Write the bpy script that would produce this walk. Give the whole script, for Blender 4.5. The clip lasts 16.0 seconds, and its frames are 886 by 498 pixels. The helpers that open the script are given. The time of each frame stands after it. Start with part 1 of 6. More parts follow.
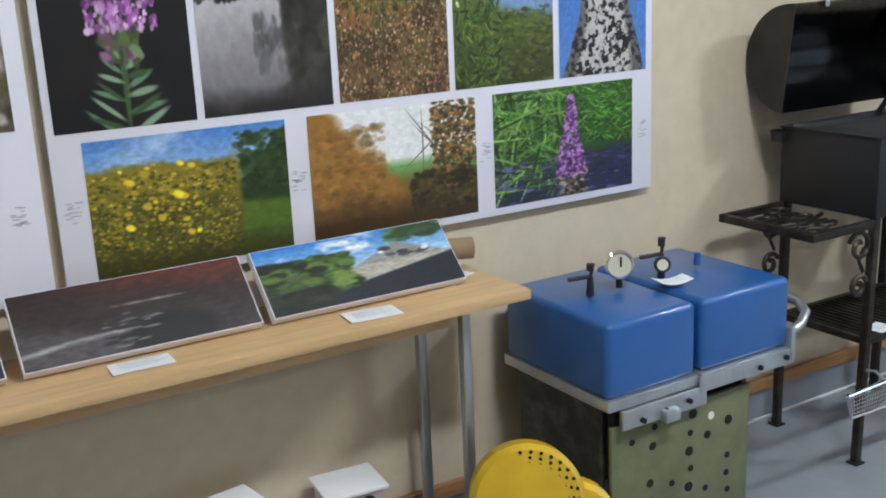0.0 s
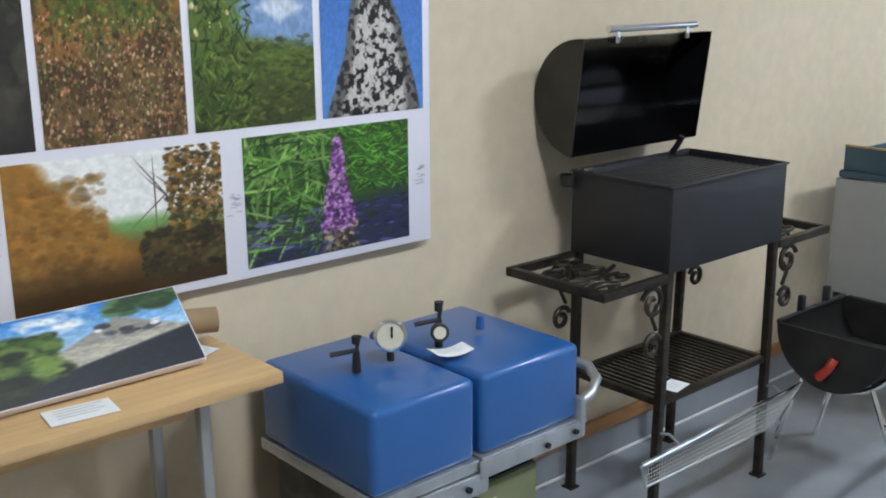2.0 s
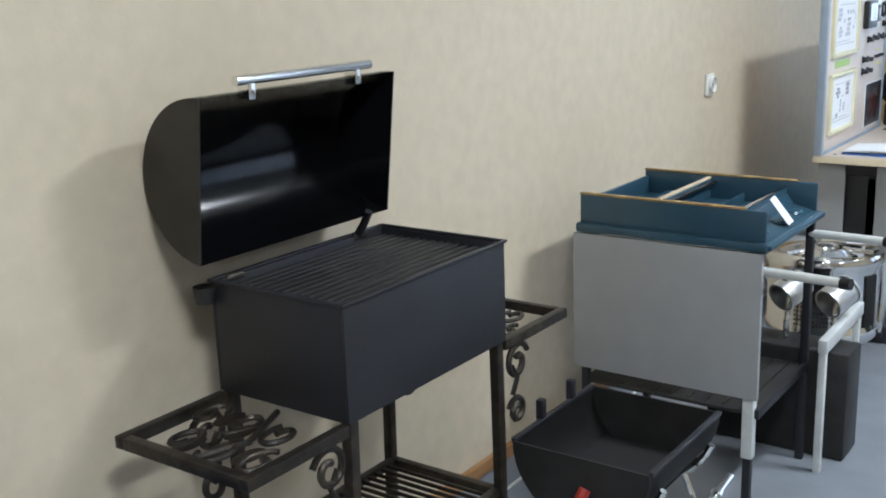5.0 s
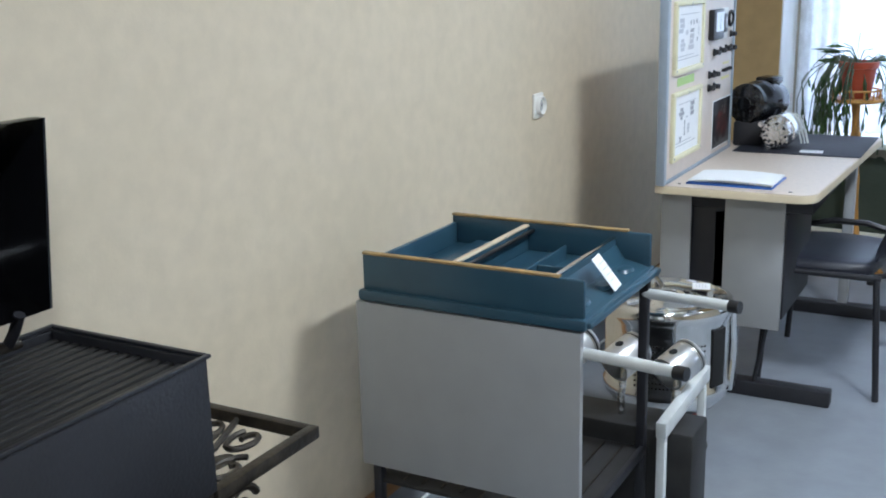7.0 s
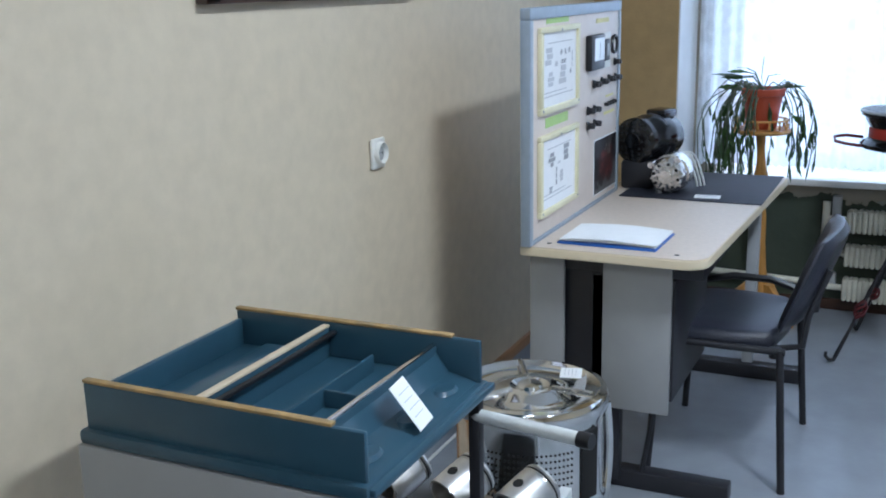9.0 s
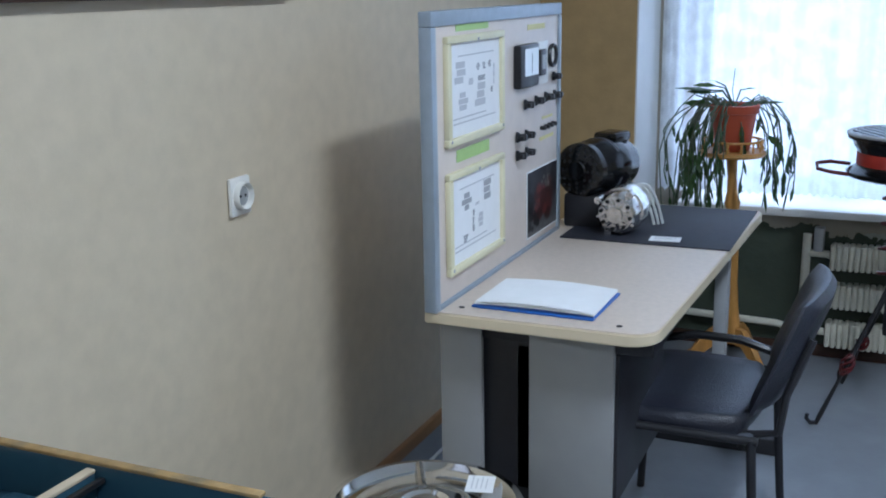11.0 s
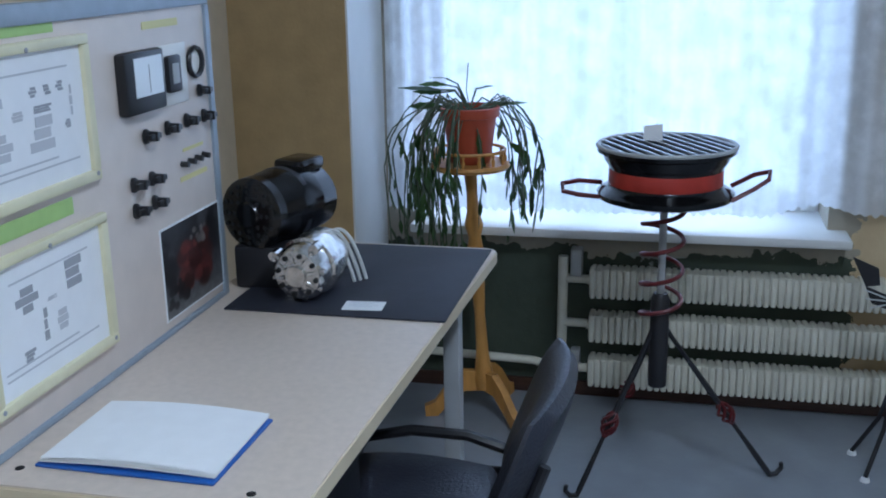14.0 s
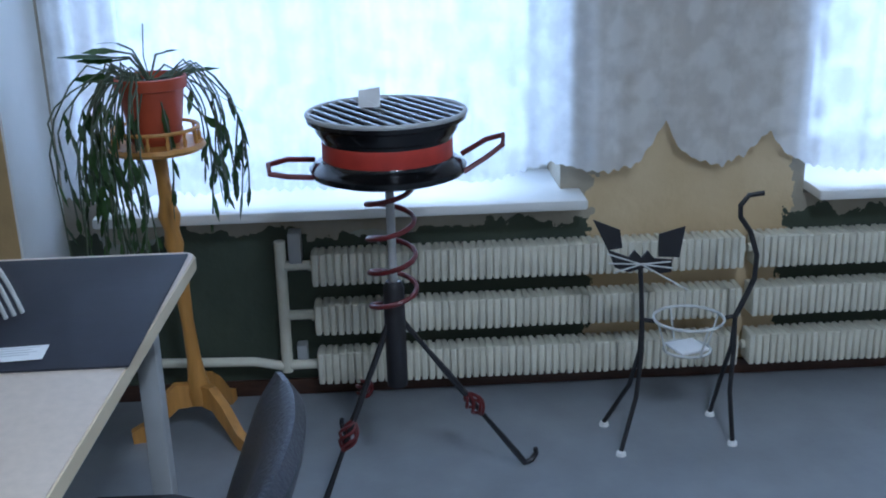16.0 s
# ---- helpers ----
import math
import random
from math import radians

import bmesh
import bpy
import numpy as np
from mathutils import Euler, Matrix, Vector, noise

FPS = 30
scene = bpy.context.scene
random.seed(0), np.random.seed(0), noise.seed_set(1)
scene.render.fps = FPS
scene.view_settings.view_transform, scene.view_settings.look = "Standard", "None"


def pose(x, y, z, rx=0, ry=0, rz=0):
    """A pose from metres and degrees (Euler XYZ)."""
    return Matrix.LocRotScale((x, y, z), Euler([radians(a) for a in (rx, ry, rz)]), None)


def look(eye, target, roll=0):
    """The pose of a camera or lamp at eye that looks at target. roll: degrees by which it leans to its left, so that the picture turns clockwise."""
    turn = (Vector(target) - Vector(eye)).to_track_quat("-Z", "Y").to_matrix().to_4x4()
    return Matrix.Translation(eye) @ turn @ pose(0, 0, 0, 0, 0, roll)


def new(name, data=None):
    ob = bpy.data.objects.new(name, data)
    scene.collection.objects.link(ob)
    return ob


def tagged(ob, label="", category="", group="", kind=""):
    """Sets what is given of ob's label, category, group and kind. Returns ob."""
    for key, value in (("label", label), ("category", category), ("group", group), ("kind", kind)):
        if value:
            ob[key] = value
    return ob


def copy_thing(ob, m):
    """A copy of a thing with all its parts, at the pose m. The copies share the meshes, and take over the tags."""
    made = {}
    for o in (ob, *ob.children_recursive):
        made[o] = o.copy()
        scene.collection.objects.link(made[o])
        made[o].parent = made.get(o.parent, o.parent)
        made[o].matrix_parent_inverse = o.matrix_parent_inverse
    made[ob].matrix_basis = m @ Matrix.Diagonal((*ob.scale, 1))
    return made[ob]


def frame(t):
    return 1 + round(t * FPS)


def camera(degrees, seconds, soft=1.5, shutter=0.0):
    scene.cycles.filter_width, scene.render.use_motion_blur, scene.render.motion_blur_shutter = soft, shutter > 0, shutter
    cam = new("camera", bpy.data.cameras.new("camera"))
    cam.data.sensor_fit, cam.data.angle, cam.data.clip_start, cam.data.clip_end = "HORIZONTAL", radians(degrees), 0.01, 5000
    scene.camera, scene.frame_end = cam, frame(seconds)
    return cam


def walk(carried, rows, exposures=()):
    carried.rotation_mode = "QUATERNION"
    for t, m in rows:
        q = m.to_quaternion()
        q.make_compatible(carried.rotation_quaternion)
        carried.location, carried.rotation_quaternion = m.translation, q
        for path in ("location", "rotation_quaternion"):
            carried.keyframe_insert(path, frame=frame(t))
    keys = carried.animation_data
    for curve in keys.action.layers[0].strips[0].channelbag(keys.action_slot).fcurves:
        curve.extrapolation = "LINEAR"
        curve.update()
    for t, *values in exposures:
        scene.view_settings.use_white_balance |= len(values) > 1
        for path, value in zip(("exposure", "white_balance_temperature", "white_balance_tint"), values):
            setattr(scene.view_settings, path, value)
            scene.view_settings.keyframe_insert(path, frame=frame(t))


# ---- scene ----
cam = camera(45.7, 16.0, soft=1.9)
PATH = [
    (0, (-0.148, 0.13, 1.386), (0.854, 1.784, 0.875), -2.6),
    (0.5, (-0.133, 0.192, 1.388), (0.984, 1.768, 0.871), -2.0),
    (1, (-0.067, 0.247, 1.377), (1.121, 1.772, 0.863), -1.8),
    (1.5, (0.057, 0.282, 1.399), (1.29, 1.771, 0.887), -1.5),
    (2, (0.162, 0.344, 1.417), (1.444, 1.793, 0.911), -0.3),
    (2.5, (0.261, 0.426, 1.422), (1.591, 1.831, 0.914), -0.5),
    (3, (0.363, 0.54, 1.414), (1.758, 1.884, 0.916), -1.8),
    (3.5, (0.469, 0.608, 1.431), (1.933, 1.875, 0.929), -2.4),
    (4, (0.601, 0.647, 1.421), (2.097, 1.88, 0.929), -2.7),
    (4.5, (0.771, 0.67, 1.429), (2.303, 1.859, 0.94), -2.2),
    (7, (1.604, 0.817, 1.446), (3.298, 1.755, 0.943), -1.4),
    (7.5, (1.782, 0.785, 1.463), (3.491, 1.699, 0.969), -0.0),
    (8, (1.939, 0.783, 1.467), (3.668, 1.657, 0.972), 0.0),
    (8.5, (2.104, 0.819, 1.452), (3.849, 1.664, 0.961), -0.1),
    (9, (2.284, 0.846, 1.474), (4.04, 1.669, 0.982), -1.2),
    (11.3, (3.029, 0.915, 1.454), (4.802, 1.701, 0.966), -0.9),
    (11.5, (3.086, 0.904, 1.463), (4.858, 1.689, 0.965), -0.5),
    (12, (3.263, 0.936, 1.476), (5.054, 1.674, 0.979), -0.9),
    (12.5, (3.397, 0.941, 1.47), (5.205, 1.633, 0.966), -1.3),
    (13, (3.561, 0.921, 1.462), (5.392, 1.538, 0.946), -1.5),
    (13.5, (3.692, 0.896, 1.471), (5.546, 1.433, 0.946), -1.1),
    (14, (3.812, 0.882, 1.467), (5.687, 1.311, 0.921), -1.0),
    (14.5, (3.926, 0.891, 1.457), (5.823, 1.188, 0.899), -0.7),
    (15, (4.062, 0.916, 1.446), (5.97, 1.031, 0.856), -1.5),
    (15.5, (4.159, 0.911, 1.45), (6.061, 0.902, 0.832), -1.7),
    (16, (4.24, 0.906, 1.432), (6.132, 0.814, 0.79), -1.5),
]
walk(cam, [(t, look(eye, target, roll)) for t, eye, target, roll in PATH],
     [(0, 0.48, 5600, 10), (1.5, 0.45, 5600, 10), (4.5, 0.55, 5500, 10), (7, 0.42, 5350, 10), (9, 0.22, 5150, 10), (11.5, -0.06, 5050, 10), (13, -0.18, 5000, 10), (14, -0.30, 4900, 10), (16, -0.16, 4800, 10)])

# ---- world, lamps ----
WALL_Y, EAST_X, PIER_X, CEIL = 2.215, 7.16, 6.8, 2.9
WEST_X, SOUTH_Y = -2.6, -4.2

world = bpy.data.worlds.new("overcast_sky")
scene.world = world
world.use_nodes = True
wn = world.node_tree
sky = wn.nodes.new("ShaderNodeTexSky")
sky.sky_type, sky.sun_disc = "NISHITA", False
sky.sun_elevation, sky.sun_rotation = radians(35), radians(100)
wn.links.new(sky.outputs[0], wn.nodes["Background"].inputs[0])
wn.nodes["Background"].inputs[1].default_value = 0.12

sun = new("sun", bpy.data.lights.new("sun", "SUN"))
sun.data.energy, sun.data.angle, sun.data.color = 0.8, radians(25), (1, 0.96, 0.9)
sun.matrix_world = look((12, -2, 9), (7, 0.5, 1))


def area_lamp(name, eye, target, w, h, watts, colour):
    lamp = new(name, bpy.data.lights.new(name, "AREA"))
    lamp.data.shape, lamp.data.size, lamp.data.size_y = "RECTANGLE", w, h
    lamp.data.energy, lamp.data.color = watts, colour
    lamp.matrix_world = look(eye, target)
    return lamp


# Third window is unseen, added to let in more light.
WINDOWS = [(0.42, 1.73), (-1.52, -0.30), (-3.5, -2.28)]
for y0, y1 in WINDOWS:
    yc = (y0 + y1) / 2
    area_lamp("window_daylight", (7.66, yc, 1.6), (0, yc, 1.6), 1.5, 2.3, 34, (0.74, 0.86, 1.0))
# First lamp follows from cast shadows; the other four are added for even light.
LAMPS = [(4.1, 0.3, 48), (1.1, 0.3, 38), (4.1, -2.4, 12), (1.1, -2.4, 12), (-1.4, 0.3, 14)]
for x, y, watts in LAMPS:
    area_lamp("ceiling_light_glow", (x, y, CEIL - 0.09), (x, y + 1e-4, 0), 0.58, 0.20, watts, (0.99, 0.97, 0.89))


# ---- materials ----
def material(name, colour, rough=0.5, metal=0.0, mottle=0.0, scale=6.0, bump=0.0, bump_scale=80.0, stretch=(1, 1, 1),
             dark=None, stain=0.0, stain_scale=2.0, vary=0.0, coat=0.0):
    """Base colour with fine grain, broad stains of the colour `dark`, and fine relief."""
    m = bpy.data.materials.new(name)
    m.use_nodes = True
    t = m.node_tree
    b = t.nodes["Principled BSDF"]
    b.inputs["Roughness"].default_value, b.inputs["Metallic"].default_value = rough, metal
    b.inputs["Coat Weight"].default_value = coat
    co = t.nodes.new("ShaderNodeTexCoord")
    mp = t.nodes.new("ShaderNodeMapping")
    mp.inputs["Scale"].default_value = stretch
    geo = t.nodes.new("ShaderNodeNewGeometry")
    t.links.new(geo.outputs["Position"], mp.inputs["Vector"])
    rgb = t.nodes.new("ShaderNodeRGB")
    rgb.outputs[0].default_value = (*colour, 1)
    out = rgb.outputs[0]
    if mottle:
        n = t.nodes.new("ShaderNodeTexNoise")
        n.inputs["Scale"].default_value, n.inputs["Detail"].default_value = scale, 6
        t.links.new(mp.outputs[0], n.inputs["Vector"])
        r = t.nodes.new("ShaderNodeMapRange")
        r.inputs["From Min"].default_value, r.inputs["From Max"].default_value = 0.3, 0.7
        r.inputs["To Min"].default_value, r.inputs["To Max"].default_value = 1 - mottle, 1 + mottle
        t.links.new(n.outputs["Fac"], r.inputs["Value"])
        mx = t.nodes.new("ShaderNodeMix")
        mx.data_type, mx.blend_type = "RGBA", "MULTIPLY"
        mx.inputs["Factor"].default_value = 1
        t.links.new(out, mx.inputs["A"])
        t.links.new(r.outputs[0], mx.inputs["B"])
        out = mx.outputs["Result"]
    if stain:
        n = t.nodes.new("ShaderNodeTexNoise")
        n.inputs["Scale"].default_value, n.inputs["Detail"].default_value = stain_scale, 8
        n.inputs["Roughness"].default_value = 0.65
        t.links.new(mp.outputs[0], n.inputs["Vector"])
        r = t.nodes.new("ShaderNodeMapRange")
        r.inputs["From Min"].default_value, r.inputs["From Max"].default_value = 0.48, 0.68
        r.inputs["To Max"].default_value = stain
        t.links.new(n.outputs["Fac"], r.inputs["Value"])
        mx = t.nodes.new("ShaderNodeMix")
        mx.data_type = "RGBA"
        mx.inputs["B"].default_value = (*(dark or [c * 0.5 for c in colour]), 1)
        t.links.new(r.outputs[0], mx.inputs["Factor"])
        t.links.new(out, mx.inputs["A"])
        out = mx.outputs["Result"]
    if vary:
        oi = t.nodes.new("ShaderNodeObjectInfo")
        r = t.nodes.new("ShaderNodeMapRange")
        r.inputs["To Min"].default_value, r.inputs["To Max"].default_value = 1 - vary, 1 + vary * 0.5
        t.links.new(oi.outputs["Random"], r.inputs["Value"])
        mx = t.nodes.new("ShaderNodeMix")
        mx.data_type, mx.blend_type = "RGBA", "MULTIPLY"
        mx.inputs["Factor"].default_value = 1
        t.links.new(out, mx.inputs["A"])
        t.links.new(r.outputs[0], mx.inputs["B"])
        out = mx.outputs["Result"]
    t.links.new(out, b.inputs["Base Color"])
    if bump:
        n = t.nodes.new("ShaderNodeTexNoise")
        n.inputs["Scale"].default_value, n.inputs["Detail"].default_value = bump_scale, 4
        t.links.new(mp.outputs[0], n.inputs["Vector"])
        bp = t.nodes.new("ShaderNodeBump")
        bp.inputs["Strength"].default_value, bp.inputs["Distance"].default_value = bump, 0.004
        t.links.new(n.outputs["Fac"], bp.inputs["Height"])
        t.links.new(bp.outputs[0], b.inputs["Normal"])
    return m


M = {
    "wallpaper": material("wallpaper", (0.650, 0.558, 0.408), 0.72, mottle=0.045, scale=22, bump=0.10, bump_scale=110,
                          stain=0.3, stain_scale=2.6, dark=(0.60, 0.52, 0.37)),
    # Shaded end of the beige wall: the shade is put into this tan.
    "shaded_tan": material("shaded_tan", (0.42, 0.30, 0.14), 0.8, mottle=0.08, scale=14, bump=0.3),
    "white_paint": material("white_paint", (0.74, 0.74, 0.72), 0.55, mottle=0.04, scale=5, stain=0.15, dark=(0.6, 0.58, 0.53)),
    "ceiling_paint": material("ceiling_paint", (0.78, 0.77, 0.73), 0.9, mottle=0.03),
    "plaster": material("plaster", (0.50, 0.37, 0.20), 0.95, mottle=0.12, scale=10, bump=0.8, bump_scale=40, stain=0.55, stain_scale=5, dark=(0.60, 0.50, 0.33)),
    "lino": material("linoleum", (0.255, 0.275, 0.305), 0.36, mottle=0.10, scale=7, bump=0.12, bump_scale=60, stain=0.35, stain_scale=1.7, dark=(0.20, 0.215, 0.235)),
    "skirt_wood": material("skirting_wood", (0.36, 0.19, 0.075), 0.5, mottle=0.2, scale=8, stretch=(0.4, 1, 6)),
    "table_wood": material("table_veneer", (0.60, 0.40, 0.19), 0.38, mottle=0.12, scale=10, stretch=(0.5, 5, 5), bump=0.05),
    "desk_top": material("desk_laminate", (0.66, 0.565, 0.475), 0.38, mottle=0.05, scale=60, stain=0.12, stain_scale=4, dark=(0.55, 0.48, 0.41)),
    "desk_edge": material("desk_edge", (0.70, 0.60, 0.42), 0.45, mottle=0.05),
    "board_face": material("board_face", (0.70, 0.62, 0.55), 0.5, mottle=0.04, scale=20),
    "alu": material("brushed_aluminium", (0.50, 0.52, 0.54), 0.38, 0.85, mottle=0.10, scale=30, stretch=(1, 1, 0.2)),
    "frame_grey": material("grey_blue_frame", (0.33, 0.385, 0.45), 0.45, 0.2, mottle=0.07, scale=25),
    "chrome": material("chrome", (0.80, 0.80, 0.79), 0.10, 1.0, mottle=0.06, scale=12),
    "cast_alu": material("cast_aluminium", (0.70, 0.69, 0.67), 0.20, 1.0, mottle=0.25, scale=40, bump=0.6, bump_scale=60),
    "piston_alu": material("piston_aluminium", (0.74, 0.73, 0.71), 0.34, 1.0, mottle=0.10, scale=40),
    "steel_grey": material("grey_painted_steel", (0.40, 0.41, 0.415), 0.45, 0.1, mottle=0.07, scale=12, stain=0.15, dark=(0.30, 0.30, 0.29)),
    "panel_grey": material("panel_grey", (0.33, 0.335, 0.335), 0.55, mottle=0.04, scale=10, bump=0.08, stain=0.1, dark=(0.29, 0.29, 0.28)),
    "blue": material("blue_enamel", (0.026, 0.106, 0.335), 0.28, mottle=0.07, scale=7, coat=0.3, bump=0.06, bump_scale=25, stain=0.2, stain_scale=6, dark=(0.021, 0.088, 0.29)),
    "teal": material("teal_plastic", (0.032, 0.075, 0.112), 0.28, mottle=0.08, scale=12, stain=0.2, dark=(0.05, 0.12, 0.16), stain_scale=8),
    "amber_edge": material("worn_amber_edge", (0.36, 0.24, 0.095), 0.6, mottle=0.25, scale=30, stain=0.5, stain_scale=20, dark=(0.10, 0.12, 0.11)),
    "pale_edge": material("pale_wood_edge", (0.56, 0.47, 0.34), 0.6, mottle=0.1, scale=30),
    "black_paint": material("black_paint", (0.017, 0.017, 0.021), 0.45, mottle=0.15, scale=10, bump=0.1, bump_scale=120),
    "black_gloss": material("black_gloss", (0.005, 0.005, 0.006), 0.17, mottle=0.1, coat=0.15),
    "grill_black": material("grill_black", (0.014, 0.014, 0.017), 0.50, mottle=0.12, scale=12, bump=0.2, bump_scale=150),
    "lid_side": material("lid_side_steel", (0.032, 0.029, 0.022), 0.45, 0.3, mottle=0.3, scale=14, stain=0.4, stain_scale=9, dark=(0.05, 0.044, 0.03)),
    "wrought": material("wrought_iron", (0.038, 0.032, 0.025), 0.45, 0.6, mottle=0.35, scale=30, stain=0.5, stain_scale=14, dark=(0.10, 0.08, 0.05), bump=0.3),
    "soot": material("sooty_steel", (0.024, 0.023, 0.022), 0.55, 0.2, mottle=0.3, scale=14, stain=0.4, dark=(0.03, 0.026, 0.022)),
    "green_plate": material("olive_plate", (0.17, 0.185, 0.095), 0.55, 0.2, mottle=0.18, scale=10, stain=0.5, stain_scale=8, dark=(0.10, 0.11, 0.06)),
    "camo": material("dark_mottled_panel", (0.025, 0.026, 0.02), 0.5, mottle=0.4, scale=18, stain=0.7, stain_scale=12, dark=(0.13, 0.13, 0.10)),
    "hole": material("dark_hole", (0.008, 0.008, 0.008), 0.8),
    "yellow": material("yellow_enamel", (0.62, 0.40, 0.015), 0.35, mottle=0.12, scale=9, stain=0.3, dark=(0.38, 0.25, 0.02), stain_scale=7),
    "red": material("red_paint", (0.38, 0.035, 0.022), 0.4, mottle=0.15, scale=20),
    "dark_red": material("dark_red_paint", (0.11, 0.014, 0.016), 0.35, mottle=0.2, scale=30),
    "terracotta": material("terracotta_pot", (0.42, 0.075, 0.030), 0.45, mottle=0.10, scale=18, stain=0.2, dark=(0.30, 0.06, 0.03)),
    "honey_wood": material("honey_wood", (0.52, 0.265, 0.06), 0.4, mottle=0.2, scale=12, stretch=(3, 3, 0.5)),
    "paper": material("paper", (0.86, 0.87, 0.88), 0.7, mottle=0.02, scale=30),
    "print_white": material("print_white", (0.82, 0.80, 0.87), 0.5, mottle=0.02, scale=8),
    "ink": material("faint_ink", (0.56, 0.57, 0.60), 0.7),
    "dark_ink": material("dark_ink", (0.36, 0.37, 0.40), 0.7),
    "cream": material("cream_frame", (0.74, 0.70, 0.47), 0.5, mottle=0.05, scale=20),
    "lime": material("lime_label", (0.42, 0.60, 0.20), 0.6, mottle=0.05, scale=30),
    "lemon": material("lemon_label", (0.72, 0.66, 0.30), 0.6, mottle=0.05),
    "black_plastic": material("black_plastic", (0.014, 0.014, 0.016), 0.35, mottle=0.1),
    "mat": material("desk_mat", (0.020, 0.022, 0.034), 0.62, mottle=0.12, scale=20, bump=0.15, bump_scale=200),
    "leather": material("black_leatherette", (0.022, 0.024, 0.036), 0.36, mottle=0.12, scale=14, bump=0.5, bump_scale=160),
    "radiator": material("radiator_enamel", (0.71, 0.69, 0.58), 0.45, mottle=0.06, scale=20, stain=0.3, stain_scale=9, dark=(0.47, 0.45, 0.36), vary=0.10),
    "outlet": material("outlet_plastic", (0.80, 0.79, 0.74), 0.35),
    "leaf": material("leaf", (0.075, 0.145, 0.042), 0.40, mottle=0.35, scale=18, stain=0.4, stain_scale=10, dark=(0.03, 0.075, 0.022), vary=0.2),
    "stem": material("stem", (0.10, 0.125, 0.075), 0.5, mottle=0.2, scale=30),
    "book_blue": material("book_blue", (0.035, 0.12, 0.45), 0.4),
    "cardboard": material("cardboard", (0.30, 0.21, 0.12), 0.85, mottle=0.1, scale=20),
    "soil": material("soil", (0.05, 0.035, 0.025), 0.95, mottle=0.3, scale=40),
    "brown_frame": material("brown_frame", (0.055, 0.027, 0.018), 0.4, mottle=0.2, scale=20, stretch=(0.4, 1, 5)),
    "pink_box": material("pink_box", (0.62, 0.45, 0.50), 0.6, mottle=0.05),
    "dial": material("dial_face", (0.72, 0.69, 0.55), 0.4, mottle=0.03),
    "white_pipe": material("white_painted_pipe", (0.62, 0.64, 0.63), 0.42, mottle=0.08, scale=20, stain=0.3, stain_scale=12, dark=(0.42, 0.42, 0.40)),
    "meter_glass": material("meter_scale", (0.80, 0.84, 0.86), 0.25),
    "pale_ground": material("pale_ground", (0.70, 0.73, 0.76), 0.9, mottle=0.1, scale=0.4),
    "facade": material("pale_facade", (0.62, 0.66, 0.70), 0.9, mottle=0.06, scale=1.0),
}


def lower_wall_material():
    """Old green oil paint below the sill, broken off along its upper edge and on the pier, bare plaster behind it."""
    m = bpy.data.materials.new("patched_wall")
    m.use_nodes = True
    t = m.node_tree
    b = t.nodes["Principled BSDF"]
    b.inputs["Roughness"].default_value = 0.7
    geo = t.nodes.new("ShaderNodeNewGeometry")
    sp = t.nodes.new("ShaderNodeSeparateXYZ")
    t.links.new(geo.outputs["Position"], sp.inputs[0])

    def math_node(op, a, c):
        n = t.nodes.new("ShaderNodeMath")
        n.operation = op
        for i, v in enumerate((a, c)):
            if isinstance(v, (int, float)):
                n.inputs[i].default_value = v
            else:
                t.links.new(v, n.inputs[i])
        return n.outputs[0]

    def noise_node(scale, detail=6):
        n = t.nodes.new("ShaderNodeTexNoise")
        n.inputs["Scale"].default_value, n.inputs["Detail"].default_value = scale, detail
        t.links.new(geo.outputs["Position"], n.inputs["Vector"])
        return n.outputs["Fac"]

    def mix(fac, a, c):
        n = t.nodes.new("ShaderNodeMix")
        n.data_type = "RGBA"
        t.links.new(fac, n.inputs["Factor"])
        for key, v in (("A", a), ("B", c)):
            if isinstance(v, tuple):
                n.inputs[key].default_value = (*v, 1)
            else:
                t.links.new(v, n.inputs[key])
        return n.outputs["Result"]

    wob = math_node("MULTIPLY", math_node("SUBTRACT", noise_node(9), 0.5), 0.16)
    fine = math_node("MULTIPLY", math_node("SUBTRACT", noise_node(40), 0.5), 0.05)
    z = math_node("ADD", math_node("ADD", sp.outputs["Z"], wob), fine)
    y = math_node("ADD", math_node("ADD", sp.outputs["Y"], wob), fine)
    above = math_node("GREATER_THAN", z, 0.515)
    pier = math_node("LESS_THAN", math_node("ABSOLUTE", math_node("SUBTRACT", y, 0.035), 0), 0.295)
    green = mix(noise_node(5), (0.035, 0.050, 0.036), (0.075, 0.090, 0.062))
    tan = mix(noise_node(7), (0.52, 0.39, 0.21), (0.68, 0.56, 0.36))
    grey = mix(noise_node(12), (0.30, 0.27, 0.21), (0.42, 0.38, 0.30))
    patch = math_node("GREATER_THAN", math_node("ADD", noise_node(4.5), math_node("MULTIPLY", math_node("SUBTRACT", sp.outputs["Z"], 0.45), 1.1)), 0.63)
    green = mix(patch, green, (0.36, 0.37, 0.33))
    col = mix(above, green, grey)
    col = mix(pier, col, tan)
    t.links.new(col, b.inputs["Base Color"])
    bp = t.nodes.new("ShaderNodeBump")
    bp.inputs["Strength"].default_value, bp.inputs["Distance"].default_value = 0.6, 0.006
    t.links.new(noise_node(30), bp.inputs["Height"])
    t.links.new(bp.outputs[0], b.inputs["Normal"])
    return m


